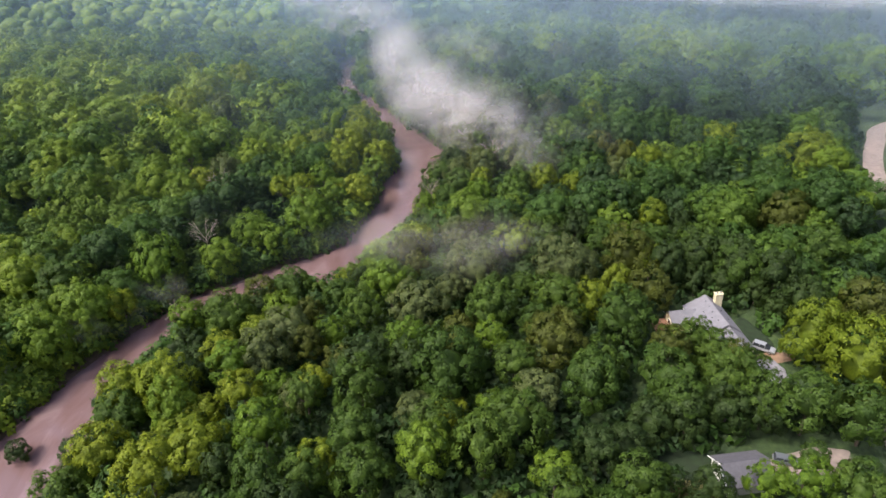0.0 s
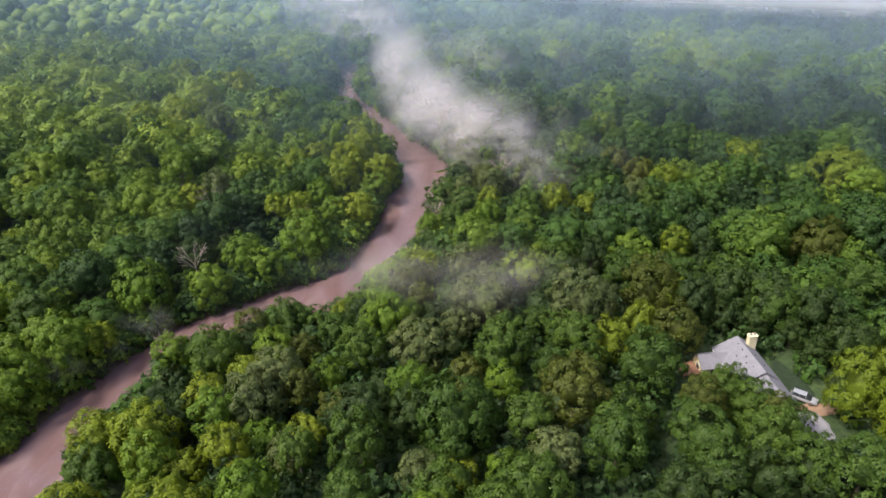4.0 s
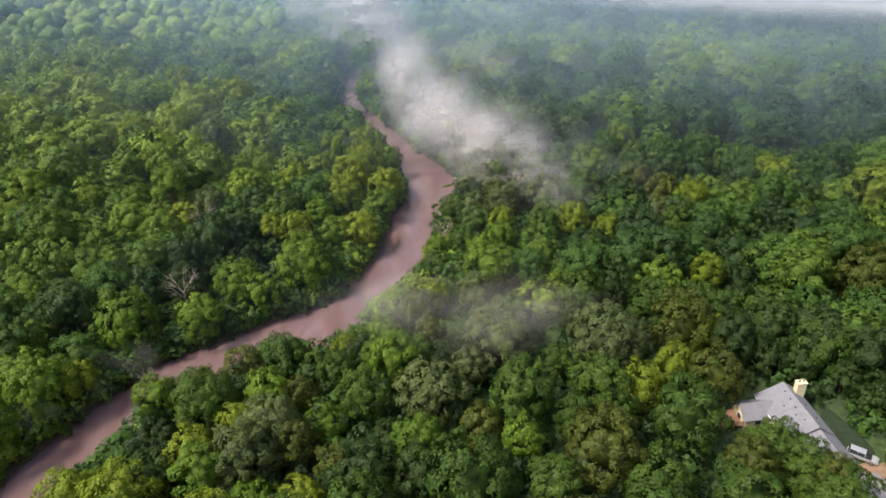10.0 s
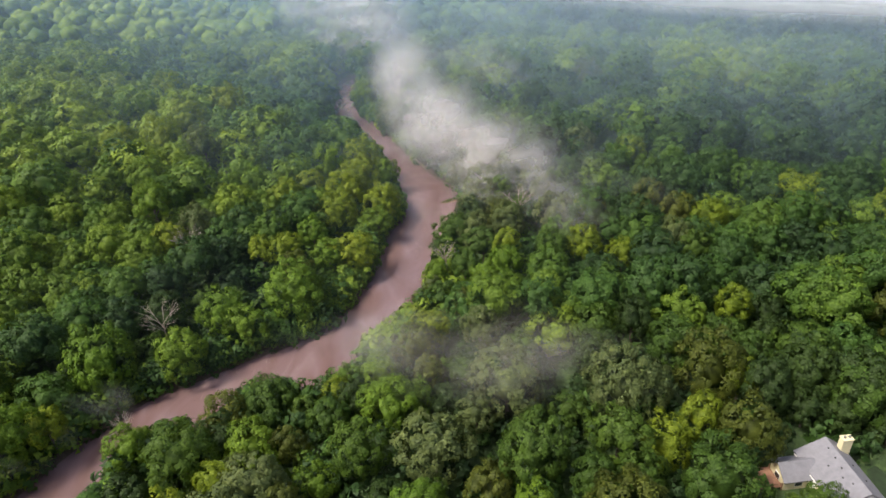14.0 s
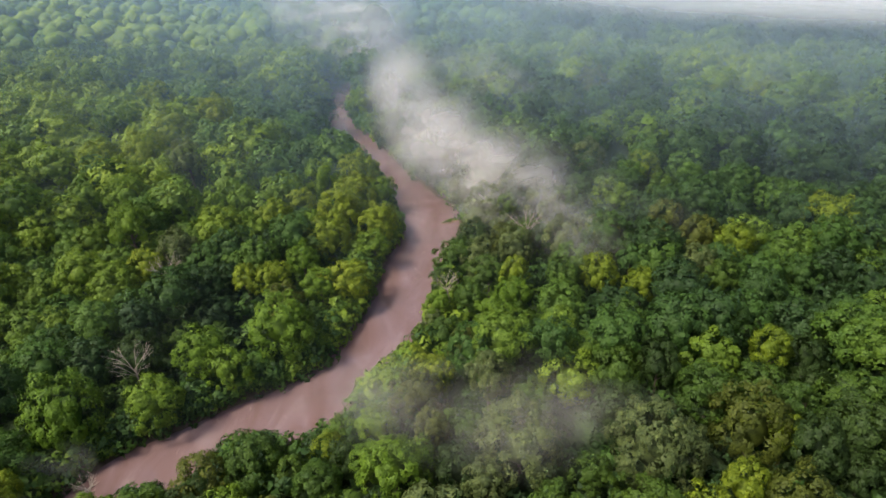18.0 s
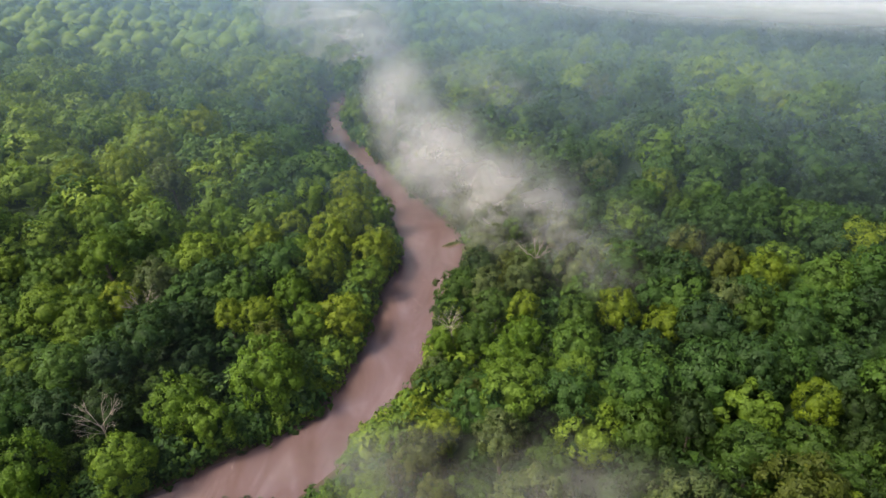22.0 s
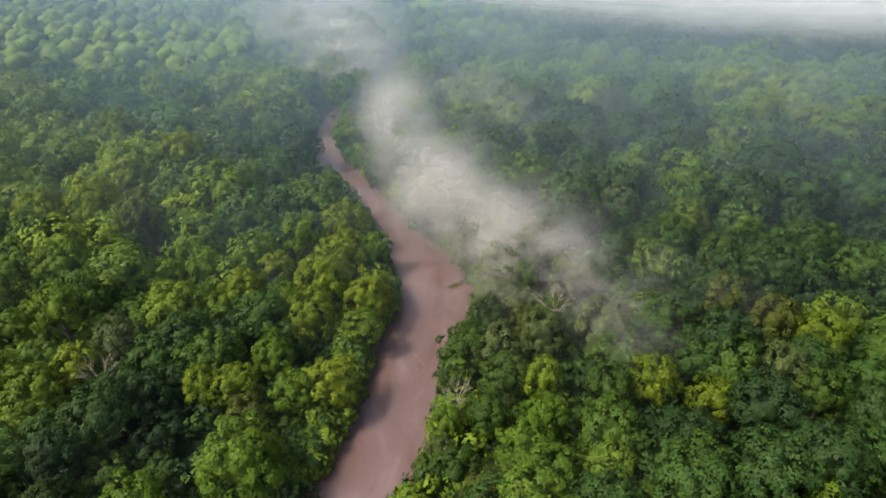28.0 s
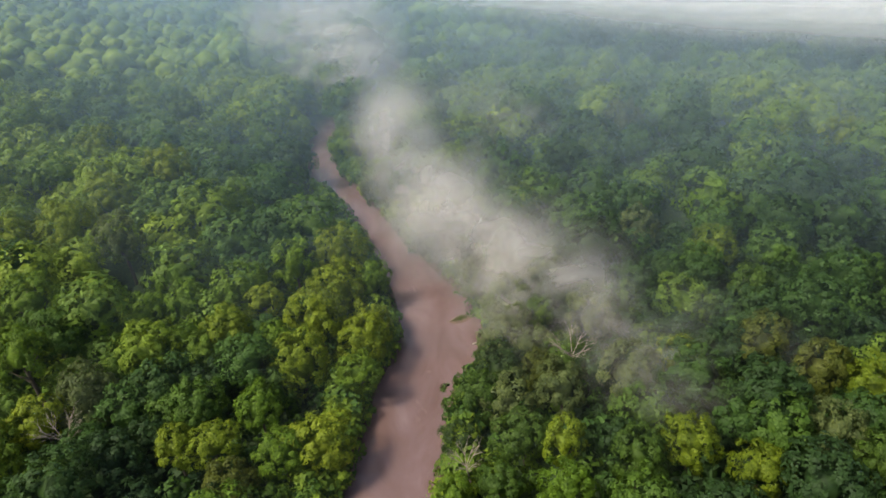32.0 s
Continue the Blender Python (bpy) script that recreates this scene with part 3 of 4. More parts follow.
def wood(name, label, p, lobes, level, sprays, size, low, high, base=6.4, shade=0.0):
    """Many trees joined: a far wood that nobody could count."""
    kinds = [crown_arrays(rng, lobes, level, sprays, size) for _ in range(8)]
    z = ground_z(p[:, 0], p[:, 1])
    which = rng.integers(8, size=len(p))
    radius = rng.uniform(low, high, len(p))
    height = z + base * rng.uniform(0.5, 1.8, len(p)) * (0.4 + 0.115 * radius)
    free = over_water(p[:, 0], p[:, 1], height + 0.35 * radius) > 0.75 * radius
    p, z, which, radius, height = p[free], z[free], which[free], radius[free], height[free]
    tone = np.clip(0.49 + shade + 0.42 * ripple(p[:, 0] * 1.5, p[:, 1] * 1.5) + rng.normal(0, 0.22, len(p)), 0, 1)
    # tone brightens west and darkens east, where dim view edges are painted in too
    tone = np.clip(tone - 0.10 * smooth(-15, -30, p[:, 0]) + 0.34 * smooth(-50, -100, p[:, 0] - 0.15 * p[:, 1]) - 0.28 * smooth(10, 50, p[:, 0]) * smooth(160, 30, p[:, 1]), 0, 1)
    turn = rng.uniform(0, 6.28, len(p))
    V, T, G, N, at = [], [], [], [], 0
    for k, (v, t, soft) in enumerate(kinds):
        for i in np.flatnonzero(which == k):
            ca, sa = math.cos(turn[i]), math.sin(turn[i])
            N.append(np.column_stack([soft[:, 0] * ca - soft[:, 1] * sa, soft[:, 0] * sa + soft[:, 1] * ca, soft[:, 2]]))
            V.append(np.column_stack([v[:, 0] * ca - v[:, 1] * sa, v[:, 0] * sa + v[:, 1] * ca, v[:, 2]]) * radius[i] + (p[i, 0], p[i, 1], height[i]))
            T.append(t + at)
            G.append(np.full(len(v), tone[i]))
            at += len(v)
    me = big_mesh(name, np.concatenate(V), np.concatenate(T), FAR_LEAVES, np.concatenate(G), np.concatenate(N) if sprays > 100 else None)
    return tagged(new(name, me), label, "forest", kind="stuff")


wood("near_forest", "dense green broadleaf forest beside the river", np.array(spare), 44, 0, 3500, 0.048, 3.7, 6.8)
p = plots(-440, 450, NEAR_END, 330, 12.8)
p = p[in_view(p, 25) & (off_line(p[:, 0], p[:, 1], LINE) > 4.0) & (off_line(p[:, 0], p[:, 1], ROAD) > 6.0)]
p = np.array([q for q in p if all(math.hypot(q[0] - a, q[1] - b) > 0.60 * (6.5 + c) for a, b, c in planted if b > 40)])
wood("forest", "dense green broadleaf forest on both sides of the river", p, 24, 0, 950, 0.084, 5.0, 8.8)
p = plots(-1000, 1000, 330, 1020, 17.0)
p = p[in_view(p, 30) & (off_line(p[:, 0], p[:, 1], LINE) > 2)]
wood("far_forest", "distant hazy green forest reaching the horizon", p, 5, 0, 36, 0.24, 7.0, 11.5)
p = plots(-150, 150, -235, -132, 10.5)
p = p[(off_line(p[:, 0], p[:, 1], LINE) > 3) & (off_line(p[:, 0], p[:, 1], ROAD) > 5)]
wood("forest_behind", "green broadleaf forest behind the houses", p, 22, 0, 640, 0.105, 4.2, 6.8)
p = plots(-420, 420, -520, -232, 19.0)
p = p[off_line(p[:, 0], p[:, 1], LINE) > 4]
wood("forest_behind", "green broadleaf forest south of the houses", p, 4, 0, 8, 0.5, 8.0, 12.0)
# bushes and saplings that close the gaps below the crowns
p = plots(-190, 200, -130, 90, 6.2)
d = off_line(p[:, 0], p[:, 1], LINE)
p = p[in_view(p, 4) & (d > -0.8) & (off_line(p[:, 0], p[:, 1], ROAD) > 1.5)]
p = np.array([q for q in p if clear_of(q[0], q[1], 1.0)])
# leaf tone lowered, which paints shade into the gaps between crowns
wood("undergrowth", "dark green bushes and saplings under the trees", p, 7, 0, 130, 0.20, 1.8, 3.5, 1.7, -0.25)
p = LINE[(LINE[:, 1] > -120) & (LINE[:, 1] < 230)]
side = np.gradient(p[:, :2], axis=0)
side = np.stack([-side[:, 1], side[:, 0]], 1) / np.linalg.norm(side, axis=1)[:, None]
p = np.concatenate([p[:, :2] + s * side * (p[:, 2:] + o) + rng.normal(0, 0.8, (len(p), 2)) for s in (-1, 1) for o in (0.8, 2.4, 4.2)])
p = p[off_line(p[:, 0], p[:, 1], LINE) > -0.2]
wood("bank_bushes", "leafy green bushes overhanging the muddy river bank", p, 8, 0, 170, 0.17, 1.7, 3.1, 1.5, 0.1)

# ---------------------------------------------------------------- mist
def mist_material(name, color, most, scale, seed, edge=None, even=False, veil=False):
    """Thin bright vapour: clear air with a share of white scatter that follows drifting billows."""
    m, n, l, b = material(name)
    n.remove(b)
    c = n.new("ShaderNodeTexCoord")
    shift = n.new("ShaderNodeMapping")
    shift.inputs["Location"].default_value = (seed, seed * 0.7, 0)
    l.new(n.new("ShaderNodeNewGeometry").outputs["Position"], shift.inputs[0])
    t = n.new("ShaderNodeTexNoise")
    t.inputs["Scale"].default_value, t.inputs["Detail"].default_value, t.inputs["Roughness"].default_value, t.inputs["Distortion"].default_value = scale, 5, 0.55, 0.4
    l.new(shift.outputs[0], t.inputs["Vector"])
    share = n.new("ShaderNodeMapRange")
    share.interpolation_type = "SMOOTHSTEP"
    share.inputs["From Min"].default_value, share.inputs["From Max"].default_value = ((0.1, 0.5) if even else (0.40, 0.64)) if edge else (0.15, 0.85)
    share.inputs["To Min"].default_value, share.inputs["To Max"].default_value = (0.0, most) if edge else (most * 0.75, most * 1.25)
    l.new(t.outputs[0], share.inputs["Value"])
    amount = share.outputs[0]
    if edge or veil:
        a = n.new("ShaderNodeAttribute")
        a.attribute_name = "thick"
        k = n.new("ShaderNodeMath")
        k.operation = "MULTIPLY"
        l.new(amount, k.inputs[0])
        l.new(a.outputs["Fac"], k.inputs[1])
        amount = k.outputs[0]
    front, back, both, clear, out = (n.new("ShaderNode" + k) for k in ("BsdfDiffuse", "BsdfTranslucent", "MixShader", "BsdfTransparent", "MixShader"))
    front.inputs[0].default_value = back.inputs[0].default_value = (*color, 1)
    l.new(front.outputs[0], both.inputs[1])
    l.new(back.outputs[0], both.inputs[2])
    l.new(amount, out.inputs[0])
    l.new(clear.outputs[0], out.inputs[1])
    l.new(both.outputs[0], out.inputs[2])
    l.new(out.outputs[0], n["Material Output"].inputs[0])
    return m


def mist_bank(label, line, low, high, layers, most, scale=0.03, color=(0.92, 0.88, 0.84), seed=0.0, even=False):
    """Sheets of vapour over one another along a line of x, y, half width; they thin out towards the rim."""
    mat = mist_material("vapour", color, most, scale, seed, True, even)
    p = spline(line, 10)
    d = np.gradient(p[:, :2], axis=0)
    d /= np.maximum(np.linalg.norm(d, axis=1), 1e-6)[:, None]
    side = np.stack([-d[:, 1], d[:, 0]], 1)
    run = np.linspace(0, 1, len(p))
    ends = smooth(0, 0.22, run) * smooth(1, 0.78, run)
    V, T, A, at = [], [], [], 0
    across = np.linspace(-1, 1, 17)
    for k in range(layers):
        h = low + (high - low) * (k / max(1, layers - 1))
        thin = 1 - 0.45 * abs(k / max(1, layers - 1) - 0.35)
        n = len(p)
        for u in across:
            xy = p[:, :2] + side * (u * p[:, 2] * (1.1 - 0.1 * k))[:, None]
            V.append(np.column_stack([xy, h + 1.8 * ripple(xy[:, 0] * 3 + 40 * k, xy[:, 1] * 3)]))
            A.append(ends * (1 - smooth(0.15, 1.0, np.full(n, abs(u)))) * thin)
        i = (np.arange(len(across) - 1)[:, None] * n + np.arange(n - 1)[None, :]).ravel() + at
        T += [np.stack([i, i + n, i + n + 1], 1), np.stack([i, i + n + 1, i + 1], 1)]
        at += n * len(across)
    me = big_mesh("mist", np.concatenate(V), np.concatenate(T), mat)
    me.attributes.new("thick", "FLOAT", "POINT").data.foreach_set("value", np.concatenate(A).astype(np.float32))
    me.polygons.foreach_set("use_smooth", np.ones(len(me.polygons), bool))
    return tagged(new("mist", me), label, "mist", kind="stuff")


def mist_drift(label, line, step, low, high, most, scale=0.06, color=(0.93, 0.89, 0.85), seed=0.0):
    """Upright billows one behind another along a line of x, y, half width, that hang between the trees."""
    mat = mist_material("billow", color, most, scale, seed, True)
    p = spline(line, 12)
    run = np.concatenate([[0], np.cumsum(np.linalg.norm(np.diff(p[:, :2], axis=0), axis=1))])
    stops = np.arange(step / 2, run[-1], step)
    V, T, A, at = [], [], [], 0
    us, vs = np.linspace(-1, 1, 15), np.linspace(0, 1, 11)
    gu, gv = np.meshgrid(us, vs)
    gu, gv = gu.ravel(), gv.ravel()
    i = (np.arange(10)[:, None] * 15 + np.arange(14)[None, :]).ravel()
    tri = np.concatenate([np.stack([i, i + 1, i + 16], 1), np.stack([i, i + 16, i + 15], 1)])
    for k, s in enumerate(stops):
        x, y, w = (np.interp(s, run, p[:, c]) for c in range(3))
        bow = 5 * ripple(gu * 30 + 17 * k, gv * 20 + 5 * k)
        V.append(np.column_stack([x + gu * w * 1.25, y + bow, low + gv * (high - low)]))
        A.append(np.clip(1 - gu ** 2, 0, 1) ** 1.4 * smooth(0, 0.5, gv) * smooth(1, 0.5, gv) * (0.75 + 0.5 * math.sin(k * 2.1 + seed) ** 2))
        T.append(tri + at)
        at += len(gu)
    me = big_mesh("mist", np.concatenate(V), np.concatenate(T), mat)
    me.attributes.new("thick", "FLOAT", "POINT").data.foreach_set("value", np.concatenate(A).astype(np.float32))
    me.polygons.foreach_set("use_smooth", np.ones(len(me.polygons), bool))
    return tagged(new("mist", me), label, "mist", kind="stuff")


PLUME = [(-2, 198, 8), (-2, 168, 10), (1, 135, 12), (8, 102, 14), (17, 72, 17), (29, 46, 17), (39, 26, 12), (46, 10, 7)]
mist_bank("white morning mist drifting along the river trees", PLUME, 15, 25, 3, 0.24, 0.05)
mist_drift("white morning mist hanging between the river trees", PLUME, 8, 4, 38, 0.40, 0.055, (0.97, 0.91, 0.87))
mist_drift("thin mist wisp over the treetops", [(28, 215, 12), (38, 180, 18), (48, 145, 16)], 13, 6, 34, 0.22, 0.06, seed=31)
mist_drift("white mist gathered over the far river trees", [(-6, 196, 12), (-2, 176, 15), (2, 156, 17), (8, 130, 18), (14, 100, 14), (22, 76, 8)], 9, 8, 44, 0.27, 0.04, (0.97, 0.91, 0.87), seed=23)
BEND = [(-8, 236, 16), (-23, 275, 31), (-38, 340, 46), (-48, 440, 58), (-55, 590, 56)]
mist_bank("white mist rising from the far river bend", BEND, 18, 40, 3, 0.40, 0.018, seed=12)
mist_drift("white mist hanging in the far river bend", BEND, 15, 2, 58, 0.42, 0.025, seed=12)
mist_bank("broad white fog bank beyond the forest", [(465, 3, 95), (345, 108, 95), (251, 195, 95), (178, 268, 85), (115, 350, 72), (50, 460, 60)], 34, 46, 4, 0.95, 0.004, (0.95, 0.95, 0.96), seed=5, even=True)
mist_bank("faint mist wisp over the riverside trees", [(-22, -30, 6), (0, -36, 12), (25, -46, 12), (48, -54, 6)], 19, 23, 2, 0.08, 0.05, seed=77)
mist_drift("faint mist wisp among the riverside trees", [(-24, -36, 10), (4, -32, 20), (8, -44, 22), (20, -54, 20)], 9, 9, 27, 0.06, 0.05, seed=77)
mist_drift("faint mist wisp among the treetops by the bank", [(42, 48, 14), (54, 25, 14), (62, 2, 12)], 15, 8, 28, 0.12, 0.06, seed=55)
mist_drift("faint mist wisp at the foot of the bank trees", [(-82, -52, 9), (-74, -40, 10), (-66, -30, 7)], 9, 2, 14, 0.14, 0.08, seed=91)


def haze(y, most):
    """An upright see-through sheet across the valley; a row of them paints in distance haze."""
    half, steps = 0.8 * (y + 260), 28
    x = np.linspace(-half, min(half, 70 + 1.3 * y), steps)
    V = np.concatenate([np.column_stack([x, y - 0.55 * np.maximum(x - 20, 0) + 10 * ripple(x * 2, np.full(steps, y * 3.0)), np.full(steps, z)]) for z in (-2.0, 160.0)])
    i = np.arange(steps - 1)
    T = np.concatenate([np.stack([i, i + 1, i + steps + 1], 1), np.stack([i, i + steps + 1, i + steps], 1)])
    me = big_mesh("haze", V, T, mist_material("haze_tint", (0.60, 0.80, 0.98), most, 0.006, y, veil=True))
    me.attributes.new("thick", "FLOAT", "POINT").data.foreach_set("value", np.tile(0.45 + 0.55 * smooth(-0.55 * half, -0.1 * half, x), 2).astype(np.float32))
    tagged(new("haze", me), "faint bluish sheet painting morning haze over the forest", "haze", kind="stuff")



# tinted sheets one behind another, so painted haze builds up with distance
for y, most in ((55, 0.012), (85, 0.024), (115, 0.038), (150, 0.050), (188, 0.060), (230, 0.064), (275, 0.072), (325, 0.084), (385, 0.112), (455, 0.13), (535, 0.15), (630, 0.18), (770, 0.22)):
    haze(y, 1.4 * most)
scene.cycles.transparent_max_bounces = 96


def low_haze_sheet(y, most):
    """A low see-through sheet, to a little over the treetops, that paints bluish haze."""
    x, v = np.meshgrid(np.linspace(-190, 190, 39), np.linspace(0, 1, 7))
    x, v = x.ravel(), v.ravel()
    i = (np.arange(6)[:, None] * 39 + np.arange(38)[None, :]).ravel()
    me = big_mesh("haze", np.column_stack([x, y + 8 * ripple(x * 2, y * 3.0 + 0 * x), -2 + 48 * v]), np.concatenate([np.stack([i, i + 1, i + 40], 1), np.stack([i, i + 40, i + 39], 1)]),
                  mist_material("low_haze_sheet", (0.66, 0.80, 0.94), most, 0.015, y, veil=True))
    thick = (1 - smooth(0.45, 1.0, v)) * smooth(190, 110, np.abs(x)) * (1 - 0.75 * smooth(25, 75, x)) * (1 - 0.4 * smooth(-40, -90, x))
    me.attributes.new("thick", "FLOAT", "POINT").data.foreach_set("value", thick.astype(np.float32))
    tagged(new("haze", me), "thin bluish sheet painting haze between the riverside trees", "haze", kind="stuff")


# added tinted sheets that lighten the middle ground like thin haze
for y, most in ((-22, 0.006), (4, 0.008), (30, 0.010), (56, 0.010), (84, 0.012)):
    low_haze_sheet(y, most)

# ---------------------------------------------------------------- the house in the clearing
def gable(x0, x1, y0, y1, eave, ridge, along, at=None, over=0.5, thick=0.18):
    """A pitched roof slab with overhang; at: where the ridge lies."""
    bm = bmesh.new()
    x0, x1, y0, y1 = x0 - over, x1 + over, y0 - over, y1 + over
    if along == "y":
        m = (x0 + x1) / 2 if at is None else at
        prof = [((x0, y0, eave), (m, y0, ridge), (x1, y0, eave)), ((x0, y1, eave), (m, y1, ridge), (x1, y1, eave))]
    else:
        m = (y0 + y1) / 2 if at is None else at
        prof = [((x0, y0, eave), (x0, m, ridge), (x0, y1, eave)), ((x1, y0, eave), (x1, m, ridge), (x1, y1, eave))]
    rows = [[bm.verts.new(p) for p in row] + [bm.verts.new((p[0], p[1], p[2] - thick)) for p in row] for row in prof]
    a, b = rows
    for q in ((a[0], a[1], b[1], b[0]), (a[1], a[2], b[2], b[1]), (a[4], a[3], b[3], b[4]), (a[5], a[4], b[4], b[5]),
              (a[0], b[0], b[3], a[3]), (a[2], a[5], b[5], b[2]), (a[0], a[3], a[4], a[1]), (a[1], a[4], a[5], a[2]), (b[0], b[1], b[4], b[3]), (b[1], b[2], b[5], b[4])):
        bm.faces.new(q)
    bmesh.ops.recalc_face_normals(bm, faces=bm.faces[:])
    return bm


def walls(x0, x1, y0, y1, z0, eave, ridge=None, along="y", at=None):
    """A closed block of wall with its gable ends."""
    bm = bmesh.new()
    lo = [bm.verts.new((x, y, z0)) for x, y in ((x0, y0), (x1, y0), (x1, y1), (x0, y1))]
    hi = [bm.verts.new((x, y, eave)) for x, y in ((x0, y0), (x1, y0), (x1, y1), (x0, y1))]
    for i in range(4):
        bm.faces.new((lo[i], lo[(i + 1) % 4], hi[(i + 1) % 4], hi[i]))
    if ridge:
        if along == "y":
            m = (x0 + x1) / 2 if at is None else at
            g = [bm.verts.new((m, y0, ridge)), bm.verts.new((m, y1, ridge))]
            bm.faces.new((hi[0], hi[1], g[0])), bm.faces.new((hi[2], hi[3], g[1]))
        else:
            m = (y0 + y1) / 2 if at is None else at
            g = [bm.verts.new((x0, m, ridge)), bm.verts.new((x1, m, ridge))]
            bm.faces.new((hi[3], hi[0], g[0])), bm.faces.new((hi[1], hi[2], g[1]))
    bmesh.ops.recalc_face_normals(bm, faces=bm.faces[:])
    return bm


def window(parent, at, size, facing):
    """A framed window proud of the wall; facing: 'x' or 'y'."""
    w, h = size
    depth = (0.10, w + 0.16, h + 0.16) if facing == "x" else (w + 0.16, 0.10, h + 0.16)
    f = part("window", box(depth, at, 0.015), WHITE, parent, "white-framed window")
    inner = (0.12, w, h) if facing == "x" else (w, 0.12, h)
    part("pane", box(inner, at, 0.005), GLASS, f)


def build_house():
    z = float(ground_z(65, -70))
    house = tagged(new("house"), "cream-sided house with a grey shingled roof among trees", "house")
    house.location = (0, 0, 0)
    part("wall", walls(62.8, 70.2, -73, -62.4, z - 0.5, 8.1, 10.4, "y", 67.4), CREAM, house)
    part("roof", gable(62.8, 70.2, -73, -62.4, 8.1, 10.6, "y", 67.4), ROOF, house, "weathered grey shingle roof")
    part("wall", walls(58.2, 63.4, -67.0, -62.8, z - 0.5, 7.4, 9.1, "x"), CREAM, house)
    part("roof", gable(58.2, 63.4, -67.0, -62.8, 7.25, 9.25, "x"), ROOF, house)
    part("wall", walls(63.6, 70.4, -79, -72.9, z - 0.5, 7.8, 9.8, "y", 67.6), CREAM, house)
    part("roof", gable(63.6, 70.4, -79, -72.9, 7.75, 10.0, "y", 67.6), ROOF, house)
    chimney = part("chimney", box((1.7, 1.1, 6.0), (69.6, -63.7, 8.8), 0.04), CREAM, house, "tall cream-sided chimney")
    part("cap", box((1.9, 1.3, 0.14), (69.6, -63.7, 11.85), 0.03), CREAM, chimney)
    for dx in (-0.4, 0.4):
        part("flue", box((0.3, 0.3, 0.5), (69.6 + dx, -63.7, 12.1), 0.03), METAL, chimney)
    for x, y in ((66.6, -64), (66.5, -66), (66.3, -68), (65.6, -69.5), (66.2, -71), (65.0, -66.8), (68.6, -67.5), (68.8, -70.5)):
        zz = 8.1 + 2.5 * (1 - abs(x - 67.4) / (5.1 if x < 67.4 else 3.3))
        part("vent", box((0.18, 0.26, 0.24), (x, y, zz + 0.1), 0.04), RUBBER, house, "small dark roof vent")
    for at, size, facing in (((62.78, -69.5, 6.6), (1.4, 1.2), "x"), ((62.78, -71.6, 6.6), (1.0, 1.2), "x"), ((58.18, -64.9, 6.2), (1.2, 1.1), "x"),
                             ((60.6, -67.02, 6.2), (1.2, 1.1), "y"), ((66.0, -79.02, 6.2), (1.6, 1.1), "y"), ((63.58, -76, 6.2), (1.2, 1.1), "x"),
                             ((70.22, -68, 6.6), (1.2, 1.2), "x"), ((66, -62.38, 7.0), (1.2, 1.2), "y")):
        window(house, at, size, facing)
    part("door", box((0.12, 1.0, 2.05), (62.78, -67.6, z + 1.25), 0.02), WHITE, house, "white door onto the deck")
    for x in (62.3,):
        part("gutter", box((0.12, 10.8, 0.12), (x, -67.7, 7.75), 0.02), WHITE, house)
    return z


HOUSE_Z = build_house()


def build_deck():
    deck = tagged(new("deck"), "weathered red-brown wooden deck beside the house", "deck")
    z = HOUSE_Z + 1.0
    for k in range(16):
        part("plank", box((0.22, 4.2, 0.04), (54.4 + 0.235 * k, -64.9, z), 0.006), DECK, deck)
    for x in (54.4, 56.2, 57.9):
        for y in (-66.9, -62.9):
            part("post", box((0.12, 0.12, 2.6), (x, y, z - 0.4)), DECK, deck)
    part("rail", box((3.6, 0.09, 0.09), (56.2, -66.95, z + 0.92)), DECK, deck)
    part("rail", box((0.09, 4.1, 0.09), (54.35, -64.9, z + 0.92)), DECK, deck)
    for k in range(12):
        part("baluster", box((0.05, 0.05, 0.9), (54.7 + 0.29 * k, -66.95, z + 0.47)), DECK, deck)


build_deck()


def patch(name, label, category, mat, cx, cy, rx, ry, lift, seed, turn=0.0):
    """A flat piece of ground with an uneven rim, laid on the land."""
    r = np.random.default_rng(seed)
    n, rings = 40, 6
    ang = np.linspace(0, 2 * math.pi, n, endpoint=False)
    rim = 1 + 0.10 * np.sin(3 * ang + r.uniform(0, 6)) + 0.06 * np.sin(7 * ang + r.uniform(0, 6))
    V = [(cx, cy)]
    for k in range(1, rings + 1):
        for a, m in zip(ang, rim):
            u, v = rx * m * k / rings * math.cos(a), ry * m * k / rings * math.sin(a)
            V.append((cx + u * math.cos(turn) - v * math.sin(turn), cy + u * math.sin(turn) + v * math.cos(turn)))
    V = np.array(V)
    z = ground_z(V[:, 0], V[:, 1]) + lift
    z[-n:] -= lift + 0.12
    T = [(0, 1 + i, 1 + (i + 1) % n) for i in range(n)]
    for k in range(rings - 1):
        for i in range(n):
            a, b = 1 + k * n + i, 1 + k * n + (i + 1) % n
            T += [(a, a + n, b + n), (a, b + n, b)]
    return tagged(new(name, big_mesh(name, np.column_stack([V, z]), np.array(T), mat)), label, category, kind="structure")


patch("lawn", "green lawn beside the cream house with shade in its colour", "lawn", SHADED_LAWN, 75.2, -71, 2.8, 6.5, 0.22, 1)
patch("yard", "mown grass yard below the forest, colour darkened for tree shade", "lawn", SHADED_LAWN, 42, -103, 14, 5.5, 0.22, 2)
patch("dirt_patch", "brown dirt parking place on the drive", "ground", DIRT, 76.5, -78.6, 4.6, 1.7, 0.30, 3, -0.1)
patch("driveway", "grey paved driveway beside the house", "driveway", TARMAC, 72.9, -82.2, 3.2, 3.8, 0.36, 4, 0.2)
